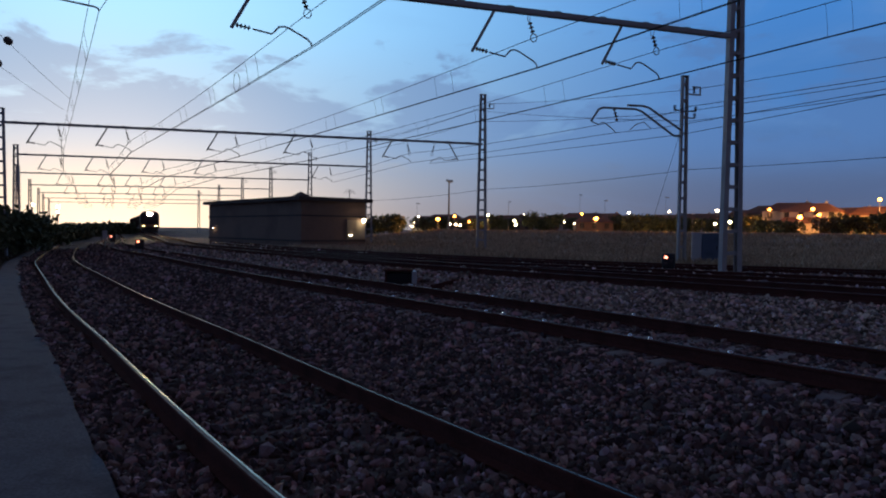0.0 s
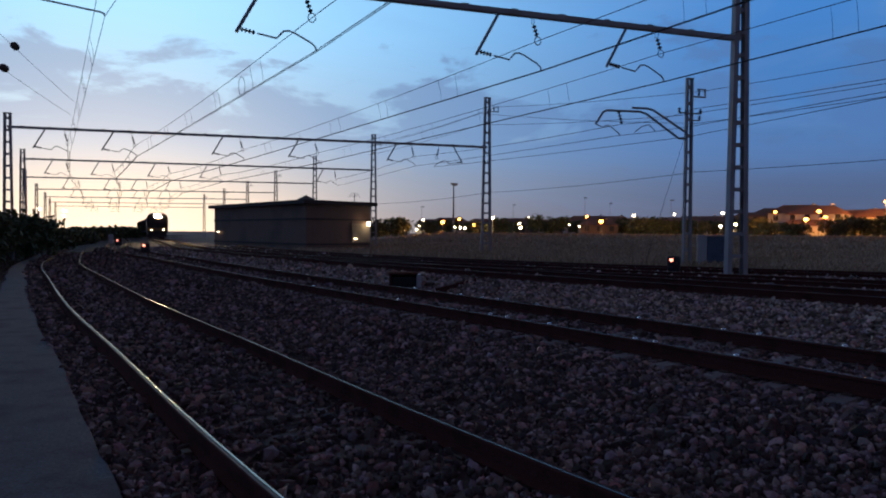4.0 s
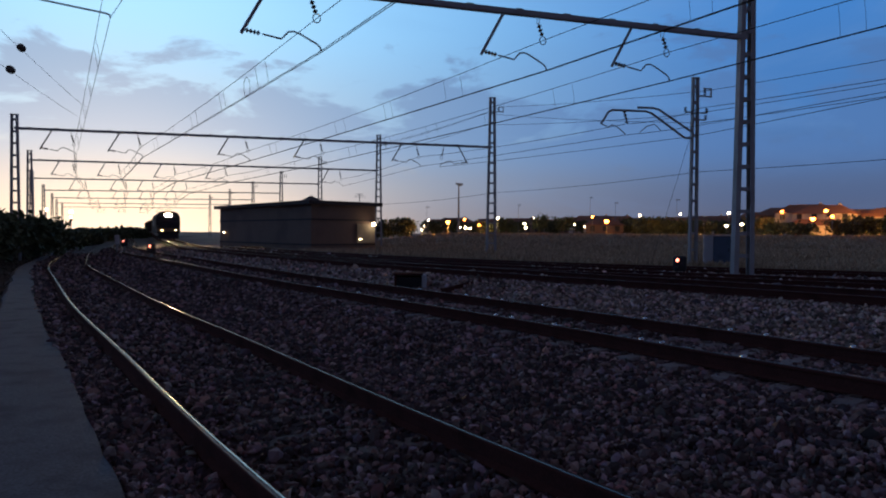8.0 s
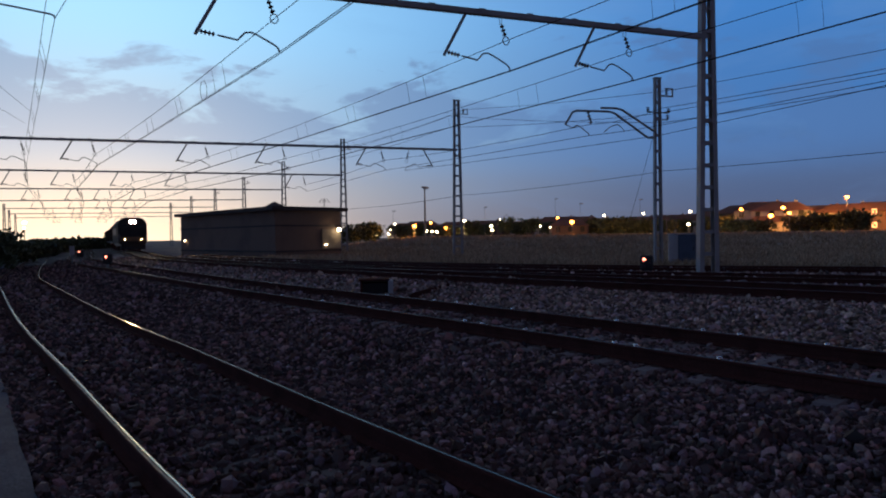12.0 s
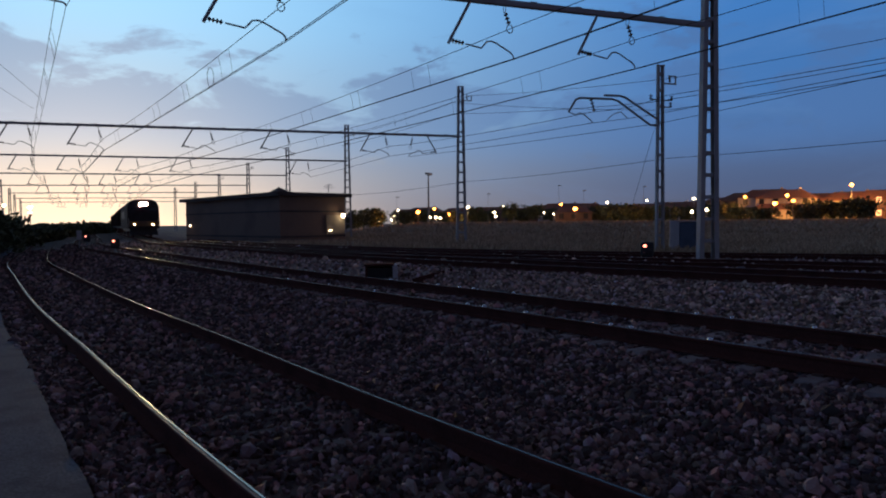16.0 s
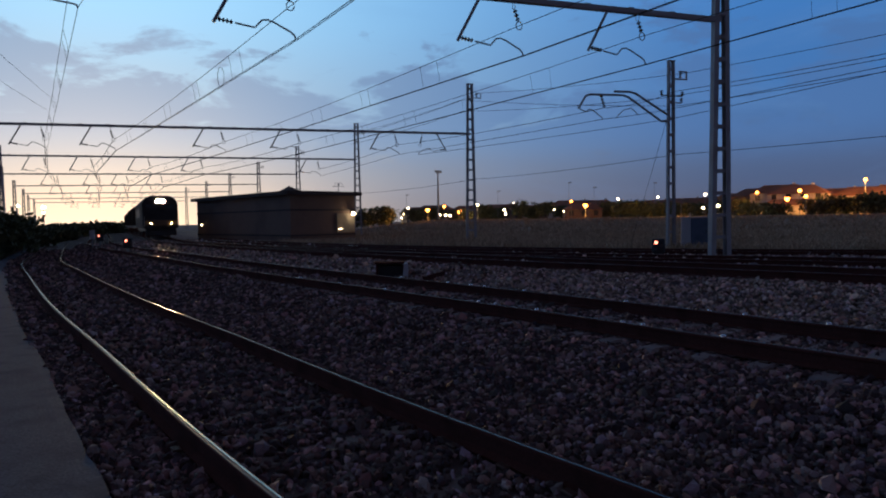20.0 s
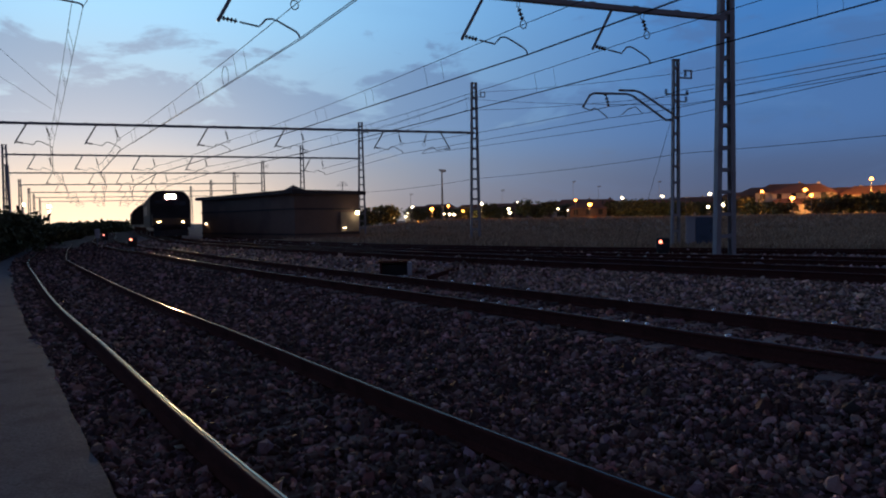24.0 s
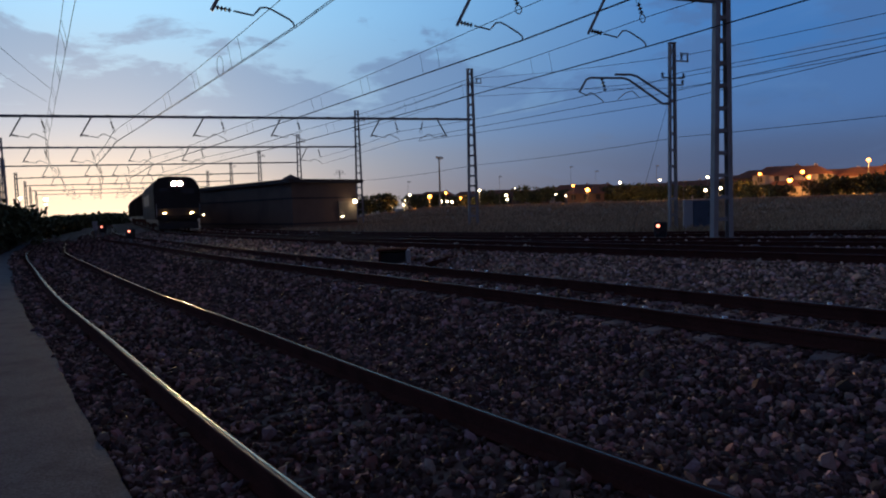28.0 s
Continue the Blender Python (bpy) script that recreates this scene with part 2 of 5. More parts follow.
# mirror-like steel for the studs that stand in for glints on the rails
M_GLINT = surface("glint_stud_steel", (0.80, 0.77, 0.72), 0.10, 1.0, vary=0.1, grain=40, stain=20, bump=0.02, tint=(0.5, 0.46, 0.42))
M_SLEEPER = surface("weathered_sleeper", (0.16, 0.125, 0.10), 0.9, vary=0.3, grain=14, stain=2, tint=(0.09, 0.07, 0.06), per_object=0.25)
M_GALV = surface("galvanised_steel", (0.34, 0.335, 0.335), 0.6, 0.2, vary=0.15, grain=12, stain=1.2, tint=(0.26, 0.25, 0.245), bump=0.1)
M_WIRE = surface("copper_wire", (0.045, 0.042, 0.04), 0.8, 0.1, vary=0.1, grain=3, stain=1, bump=0, spec=0.2)
M_INSUL = surface("brown_porcelain", (0.10, 0.075, 0.06), 0.25, vary=0.1, grain=5, stain=2, bump=0)
M_BRICK = surface("brown_brick_wall", (0.22, 0.145, 0.105), 0.9, vary=0.2, grain=8, stain=0.4, tint=(0.15, 0.10, 0.075))
M_PALE = surface("pale_render", (0.55, 0.50, 0.43), 0.9, vary=0.1, grain=10, stain=0.5, tint=(0.40, 0.36, 0.30))
# end wall's lamplit patch, its light put into a paler colour
M_LITWALL = surface("lamplit_wall_patch", (0.30, 0.25, 0.19), 0.9, vary=0.18, grain=12, stain=0.8, tint=(0.20, 0.16, 0.125))
M_ROOF = surface("dark_roof", (0.085, 0.065, 0.055), 0.85, vary=0.2, grain=5, stain=0.5)
M_TILE = surface("terracotta_roof", (0.26, 0.12, 0.07), 0.85, vary=0.25, grain=2, stain=0.2)
M_CAB = surface("grey_cabinet_paint", (0.075, 0.105, 0.15), 0.6, vary=0.1, grain=20, stain=2, tint=(0.055, 0.08, 0.11))
M_CABLIGHT = surface("pale_cabinet_paint", (0.40, 0.40, 0.40), 0.6, vary=0.06, grain=20, stain=2, tint=(0.5, 0.5, 0.49))
M_BLACK = surface("black_paint", (0.02, 0.02, 0.022), 0.55, vary=0.2, grain=20, stain=3)
M_SLEEPER_PALE = surface("concrete_sleeper", (0.25, 0.205, 0.19), 0.9, vary=0.2, grain=22, stain=2.5, tint=(0.20, 0.165, 0.15), per_object=0.2)
M_CONC = surface("old_concrete", (0.36, 0.34, 0.32), 0.9, vary=0.18, grain=18, stain=1.5, tint=(0.24, 0.22, 0.2))
M_POLE = surface("painted_pole", (0.20, 0.21, 0.22), 0.6, 0.3, vary=0.1, grain=10, stain=1)
M_LEAF = surface("dusky_leaves", (0.095, 0.110, 0.052), 0.75, vary=0.35, grain=6, stain=0.6, bump=0, tint=(0.06, 0.075, 0.036), per_island=0.45, spec=0.3)
M_BARK = surface("bark", (0.11, 0.085, 0.065), 0.95, vary=0.3, grain=12, stain=2, bump=0.8)
M_LOCO = surface("loco_paint", (0.045, 0.042, 0.04), 0.8, vary=0.15, grain=5, stain=0.6, tint=(0.03, 0.028, 0.026), spec=0.12)
M_LOCOBAND = surface("loco_nose_band", (0.085, 0.06, 0.04), 0.7, vary=0.15, grain=5, stain=0.6, tint=(0.06, 0.045, 0.03))
M_WAGON = surface("wagon_paint", (0.07, 0.048, 0.038), 0.9, vary=0.25, grain=4, stain=0.4, per_object=0.3, spec=0.1)
M_GLASS = surface("dark_cab_glass", (0.02, 0.025, 0.03), 0.08, vary=0.05, grain=2, stain=1, bump=0)
M_HEAD = glowing("headlamp_glass", (1.0, 0.66, 0.30), 28000.0)
M_MARKER = glowing("marker_lamp_glass", (1.0, 0.66, 0.3), 40.0)
M_WHITE_LAMP = glowing("white_street_lamp", (1.0, 0.76, 0.48), 12.0)
M_ORANGE_LAMP = glowing("sodium_street_lamp", (1.0, 0.24, 0.036), 20.0)
M_RED_LAMP = glowing("red_signal_lamp", (1.0, 0.22, 0.14), 5.0)
M_WINDOW = glowing("lit_window", (1.0, 0.62, 0.28), 1.2)


# ---- mesh helpers ----
def thing(name, x=0.0, y=0.0, z=0.0, turn=0.0, label="", category="", group="", kind=""):
    ob = new(name)
    ob.empty_display_size = 0.2
    ob.matrix_basis = pose(x, y, z, 0, 0, turn)
    return tagged(ob, label, category, group, kind)


def part(name, bm, material, parent, label=""):
    me = bpy.data.meshes.new(name)
    bm.to_mesh(me)
    bm.free()
    me.materials.append(material)
    ob = new(name, me)
    ob.parent = parent
    return tagged(ob, label)


def solid(name, bm, material, label="", category="", group="", kind=""):
    return tagged(part(name, bm, material, None), label, category, group, kind)


def box(bm, c, s, m=None, bevel=0.0):
    r = bmesh.ops.create_cube(bm, size=1.0, matrix=(m or Matrix()) @ Matrix.Translation(c) @ Matrix.Diagonal((*s, 1)))
    if bevel:
        edges = list({e for v in r["verts"] for e in v.link_edges})
        bmesh.ops.bevel(bm, geom=edges, offset=bevel, segments=1, affect="EDGES", clamp_overlap=True)
    return bm


def bar(bm, a, b, w, h=None, up=(0, 0, 1)):
    """A straight bar of rectangular section from a to b."""
    a, b = Vector(a), Vector(b)
    d = b - a
    q = d.to_track_quat("Y", "Z").to_matrix().to_4x4()
    bmesh.ops.create_cube(bm, size=1.0, matrix=Matrix.Translation((a + b) / 2) @ q @ Matrix.Diagonal((w, d.length, h or w, 1)))
    return bm


def tube(bm, pts, r, n=6, closed=False):
    """A round bar along a line of points."""
    pts = [Vector(p) for p in pts]
    rings = []
    for i, p in enumerate(pts):
        if closed:
            d = pts[(i + 1) % len(pts)] - pts[i - 1]
        else:
            d = pts[min(i + 1, len(pts) - 1)] - pts[max(i - 1, 0)]
        q = d.to_track_quat("Z", "X")
        rings.append([bm.verts.new(p + q @ Vector((r * math.cos(k * math.tau / n), r * math.sin(k * math.tau / n), 0))) for k in range(n)])
    for i in range(len(rings) - (0 if closed else 1)):
        a, b = rings[i], rings[(i + 1) % len(rings)]
        for k in range(n):
            bm.faces.new((a[k], a[(k + 1) % n], b[(k + 1) % n], b[k]))
    if not closed:
        bm.faces.new(rings[0][::-1])
        bm.faces.new(rings[-1])
    return bm


def lathe(bm, prof, n=10, m=None):
    """A turned body: prof is a row of (radius, height)."""
    m = m or Matrix()
    rings = [[bm.verts.new(m @ Vector((r * math.cos(k * math.tau / n), r * math.sin(k * math.tau / n), z))) for k in range(n)] for r, z in prof]
    for a, b in zip(rings, rings[1:]):
        for k in range(n):
            bm.faces.new((a[k], a[(k + 1) % n], b[(k + 1) % n], b[k]))
    bm.faces.new(rings[0][::-1])
    bm.faces.new(rings[-1])
    return bm


def B():
    return bmesh.new()


# ---- plan of the tracks (centre lines, in metres) ----
def spline(ctrl, step=1.0):
    """Points every step metres along a smooth line through ctrl."""
    c = [Vector((x, y, 0)) for x, y in ctrl]
    c = [c[0] * 2 - c[1]] + c + [c[-1] * 2 - c[-2]]
    dense = []
    for p0, p1, p2, p3 in zip(c, c[1:], c[2:], c[3:]):
        for k in range(40):
            t = k / 40
            dense.append(0.5 * ((2 * p1) + (p2 - p0) * t + (2 * p0 - 5 * p1 + 4 * p2 - p3) * t * t + (3 * p1 - p0 - 3 * p2 + p3) * t ** 3))
    dense.append(c[-2])
    out, left = [dense[0]], step
    for a, b in zip(dense, dense[1:]):
        seg = (b - a).length
        pos = 0.0
        while seg - pos >= left:
            pos += left
            out.append(a.lerp(b, pos / seg))
            left = step
        left -= seg - pos
    return out


GAUGE = 1.668
TRACKS = [
    ("T1", 0.0, spline([(24, -27), (12, -11.5), (4.3, -1.6), (-0.24, 4.29), (-3.70, 9.19), (-7.5, 14.67), (-12.8, 22.8), (-19.5, 33.3), (-26.6, 46.1), (-32.3, 56.8), (-45.5, 82), (-70, 130), (-100, 190)])),
    ("T2", 0.25, spline([(27, -21), (17, -9), (9.2, 0.9), (4.76, 6.57), (2.48, 9.8), (-0.95, 14.46), (-5.9, 21.2), (-14.1, 33.4), (-18.2, 39.2), (-24.3, 49.2), (-30, 60), (-41.5, 84), (-65, 131), (-95, 191)])),
    ("T3", 0.45, spline([(31, -9), (21, 0.6), (14.0, 7.8), (9.0, 12.8), (6.0, 15.8), (3.5, 18.3), (0.5, 21.5), (-2.8, 25.5), (-8.4, 32.6), (-12.6, 38.5), (-17.1, 45.0), (-21.2, 53.0), (-25.0, 61.1), (-32.1, 75.9), (-43.7, 99.6), (-60.1, 134.4), (-89, 192)])),
    ("T5", 0.40, spline([(38, 11.5), (25, 16.3), (12.9, 22.1), (9.1, 24.1), (4.9, 26.6), (-2.4, 32.6), (-8.0, 39.1), (-12.4, 45.2), (-16.2, 51.6), (-19.5, 58)])),
]


def beside(pts, off):
    """The line off metres to the right of another."""
    out = []
    for i, p in enumerate(pts):
        d = (pts[min(i + 1, len(pts) - 1)] - pts[max(i - 1, 0)]).normalized()
        out.append(Vector((p.x + d.y * off, p.y - d.x * off, 0)))
    return out


TRACKS.insert(3, ("T4", 0.452, spline([(40, -4), (27, 4.6), (18.0, 11.0), (11.6, 15.9), (9.0, 17.8), (6.7, 19.4), (3.6, 21.6), (0.3, 24.2), (-3.2, 27.4), (-6.0, 30.4), (-7.8, 32.4)])))
WIRE_LINE = spline([(32, -6), (22, 2.2), (14.2, 8.9), (9.2, 13.2), (3.6, 18.2), (-2.4, 25.1), (-8.4, 32.7), (-12.6, 38.4), (-17.4, 44.8), (-22.2, 52.4), (-26.6, 60.2), (-34, 75), (-45, 99), (-61, 134), (-90, 192)])
WIRE_PLAN = [(TRACKS[0][0], TRACKS[0][2]), (TRACKS[1][0], TRACKS[1][2]), ("T3", WIRE_LINE), ("T4", beside(WIRE_LINE, 3.75))]


TRK = {n: np.array([(p.x, p.y) for p in pts]) for n, z, pts in TRACKS}


def fall(x, y):
    """The nearest track and its path fall gently as they lead away."""
    return -0.006 * np.clip(np.hypot(x, y) - 10.0, 0, 38)


def track_gap(xy, name):
    """Distance from points to a centre line, and on which side of it they lie (right is positive)."""
    xy, line = np.asarray(xy, float), TRK[name]
    best, sign = np.empty(len(xy)), np.empty(len(xy))
    if len(xy) > 500:
        low, high = xy.min(0) - 30, xy.max(0) + 30
        inside = np.nonzero(((line > low) & (line < high)).all(1))[0]
        if len(inside) > 3:
            line = line[max(inside[0] - 1, 0):inside[-1] + 2]
    for lo in range(0, len(xy), 20000):
        q = xy[lo:lo + 20000]
        near = (((q[:, None, :] - line[None]) ** 2).sum(-1)).argmin(1)
        a_best, a_sign = np.full(len(q), 1e9), np.ones(len(q))
        for off in (-1, 0):
            k = np.clip(near + off, 0, len(line) - 2)
            a, u = line[k], line[k + 1] - line[k]
            s = np.clip(((q - a) * u).sum(1) / (u * u).sum(1), 0, 1)
            d = q - a - s[:, None] * u
            r = np.hypot(d[:, 0], d[:, 1])
            a_sign = np.where(r < a_best, np.sign(d[:, 0] * u[:, 1] - d[:, 1] * u[:, 0]), a_sign)
            a_best = np.minimum(a_best, r)
        best[lo:lo + 20000], sign[lo:lo + 20000] = a_best, a_sign
    return best, sign


def ground_z(xy):
    """Height of the ground: ballast beds under the tracks, shoulders between, the field beyond."""
    xy = np.asarray(xy, float)
    num = np.full(len(xy), 0.15 * 0.02)
    den = np.full(len(xy), 0.02)
    for name, z, _ in TRACKS:
        d, s = track_gap(xy, name)
        w = 1.0 / (np.maximum(d - 1.75, 0) + 0.12) ** 2
        sink = fall(xy[:, 0], xy[:, 1]) if name == "T1" else 0.0
        num += w * (z + sink - (0.185 if name == "T1" else 0.175 if name in ("T4", "T5") else 0.225))
        den += w
        if name == "T1":
            left = (s < 0) & (d > 1.25)
            d1 = d
        if name == "T4":
            heap = np.where(s > 0, np.clip((d - 1.5) / 0.7, 0, 1), 0)
        if name == "T5":
            heap = heap * np.where(s < 0, np.clip((d - 1.3) / 0.6, 0, 1), 0)
    z = num / den - 0.05 * heap
    d0 = np.hypot(xy[:, 0], xy[:, 1])
    up_ = np.clip((d0 - 58) / 55, 0, 1)
    by = np.clip((np.degrees(np.arctan2(xy[:, 0], xy[:, 1])) + 6) / 6, 0, 1)
    z = z + 1.35 * up_ * up_ * (3 - 2 * up_) * by          # the field climbs gently to the houses
    z = np.where(left, -0.16 + fall(xy[:, 0], xy[:, 1]) + np.clip((d1 - 1.45) * 0.4, 0, 0.03), z)
    return z


def gz(x, y):
    return float(ground_z([(x, y)])[0])


# ---- ground: one sheet to the horizon ----
def make_ground():
    def axis(lo, hi, mid_lo, mid_hi, fine, ratio=1.22):
        a = list(np.arange(mid_lo, mid_hi, fine))
        s, v = fine, a[-1]
        while v < hi:
            s *= ratio
            v += s
            a.append(v)
        s, v = fine, a[0]
        low_side = []
        while v > lo:
            s *= ratio
            v -= s
            low_side.append(v)
        return np.array(low_side[::-1] + a)
    xs, ys = axis(-2500, 2500, -30, 24, 0.33), axis(-2000, 3000, -4, 48, 0.33)
    gx_, gy_ = np.meshgrid(xs, ys)
    xy = np.stack([gx_.ravel(), gy_.ravel()], -1)
    z = ground_z(xy)
    far = np.hypot(xy[:, 0], xy[:, 1])
    rough = np.array([noise.noise(Vector((x * 0.7, y * 0.7, 3.0))) for x, y in xy]) * 0.035
    d1, s1 = track_gap(xy, "T1")
    rough *= np.where((s1 < 0) & (d1 > 1.2), 0.0, 1.0)
    z = z + np.where(far < 400, rough, 0)
    nx, ny = len(xs), len(ys)
    idx = np.arange(nx * ny).reshape(ny, nx)
    quads = np.stack([idx[:-1, :-1], idx[:-1, 1:], idx[1:, 1:], idx[1:, :-1]], -1).reshape(-1, 4)
    me = bpy.data.meshes.new("ground")
    me.from_pydata(np.column_stack([xy, z]).tolist(), [], quads.tolist())
    me.materials.append(M_BALLAST)
    me.materials.append(M_FIELD)
    me.materials.append(M_DIRT)
    d5, s5 = track_gap(xy, "T5")
    d4, s4 = track_gap(xy, "T4")
    field = ((s5 > 0) & (d5 > 2.2)) & ((s4 > 0) | (far > 60)) | (far > 240) | ((s1 < 0) & (d1 > 3.5))
    f = field[quads].all(1)
    d2, s2 = track_gap(xy, "T2")
    dirt = ((s2 > 0) & (d2 > 1.25) & (far < 240))[quads].all(1)
    me.polygons.foreach_set("material_index", np.where(f, 1, np.where(dirt, 2, 0)).astype(np.int32))
    me.polygons.foreach_set("use_smooth", np.ones(len(quads), bool))
    tagged(new("ground", me), "dark gravel and dry field sloping gently past the tracks", "ground", kind="structure")


make_ground()


# ---- footpath beside the nearest track ----
def make_path():
    pts = TRACKS[0][2]
    bm = B()
    rows = []
    fine_pts = [a.lerp(b, q) for a, b in zip(pts, pts[1:]) for q in (0, 0.34, 0.67)]
    pts = fine_pts
    for i in range(0, len(pts) - 1):
        p, d = pts[i] + Vector((0, 0, fall(pts[i].x, pts[i].y))), (pts[i + 1] - pts[i]).normalized()
        if p.y < -14 or p.y > 62:
            continue
        n = Vector((-d.y, d.x, 0))
        wob = 0.06 * noise.noise(Vector((i * 0.10, 0, 0))) + 0.025 * noise.noise(Vector((i * 0.6, 5, 0)))
        wide = 4.6 if p.y < 11.4 else max(0.35, 0.56 - 0.006 * (p.y - 11.4)) + 0.10 * noise.noise(Vector((i * 0.14, 9, 0)))
        wob += 0.08 * min(1, max(0, (9.0 - p.y) / 4.0))
        rows.append([p + n * (1.47 + wob) + Vector((0, 0, -0.30)), p + n * (1.50 + wob) + Vector((0, 0, -0.075)), p + n * (1.60 + wob) + Vector((0, 0, -0.068)),
                     p + n * (1.64 + wide) + Vector((0, 0, -0.065)), p + n * (1.70 + wide) + Vector((0, 0, -0.30))])
    vs = [[bm.verts.new(q) for q in r] for r in rows]
    for a, b in zip(vs, vs[1:]):
        for k in range(4):
            bm.faces.new((a[k], b[k], b[k + 1], a[k + 1]))
    solid("pavement", bm, M_PATH, "worn grey concrete footpath beside the nearest track", "footpath", kind="structure")


make_path()


# ---- tracks: rails and sleepers ----
RAIL_SIDE = [(-0.075, -0.172), (0.075, -0.172), (0.075, -0.158), (0.012, -0.132), (0.012, -0.040), (0.034, -0.030), (0.034, -0.006), (0.026, -0.0005),
             (-0.026, -0.0005), (-0.034, -0.006), (-0.034, -0.030), (-0.012, -0.040), (-0.012, -0.132), (-0.075, -0.158)]


def sweep(bm, pts, prof):
    rings = []
    for i, p in enumerate(pts):
        d = (pts[min(i + 1, len(pts) - 1)] - pts[max(i - 1, 0)]).normalized()
        n = Vector((d.y, -d.x, 0)).normalized()
        rings.append([bm.verts.new(p + n * u + Vector((0, 0, w))) for u, w in prof])
    k = len(prof)
    for a, b in zip(rings, rings[1:]):
        for j in range(k):
            bm.faces.new((a[j], a[(j + 1) % k], b[(j + 1) % k], b[j]))
    bm.faces.new(rings[0][::-1])
    bm.faces.new(rings[-1])


def offset_line(pts, off, z, sinks=False):
    out = []
    for i, p in enumerate(pts):
        d = (pts[min(i + 1, len(pts) - 1)] - pts[max(i - 1, 0)]).normalized()
        out.append(Vector((p.x + d.y * off, p.y - d.x * off, z + (fall(p.x, p.y) if sinks else 0.0))))
    return out


sleeper_bm = box(B(), (0, 0, -0.10), (2.5, 0.24, 0.2), bevel=0.015)
SLEEPER_MESH = bpy.data.meshes.new("sleeper")
sleeper_bm.to_mesh(SLEEPER_MESH)
SLEEPER_MESH.materials.append(M_SLEEPER)
pale_bm = box(B(), (0, 0, -0.085), (2.62, 0.28, 0.2), bevel=0.045)
PALE_SLEEPER_MESH = bpy.data.meshes.new("sleeper")
pale_bm.to_mesh(PALE_SLEEPER_MESH)
PALE_SLEEPER_MESH.materials.append(M_SLEEPER_PALE)
SLEEPER_SPOTS = []
clip_bm = box(B(), (0.1, 0, 0.012), (0.07, 0.11, 0.03), bevel=0.006)
box(clip_bm, (-0.1, 0, 0.012), (0.07, 0.11, 0.03), bevel=0.006)
CLIP_MESH = bpy.data.meshes.new("rail_clip")
clip_bm.to_mesh(CLIP_MESH)
CLIP_MESH.materials.append(M_CLIP)
# small stud added to the rail head only to catch a headlamp glint
glint_bm = lathe(B(), [(0.033, 0.0), (0.033, 0.012), (0.032, 0.022), (0.028, 0.030), (0.018, 0.036), (0.006, 0.038)], 16)
for face in glint_bm.faces:
    face.smooth = True
GLINT_MESH = bpy.data.meshes.new("glint_stud")
glint_bm.to_mesh(GLINT_MESH)
glint_bm.free()
GLINT_MESH.materials.append(M_GLINT)
TRACK_LABELS = {"T1": "rusty railway track curving away beside the footpath", "T2": "raised railway track with dark rusty rails on stone ballast",
                "T3": "railway track on which the freight train comes nearer", "T4": "far parallel railway track before a lattice mast",
                "T5": "outermost railway track at the edge of the dry field"}
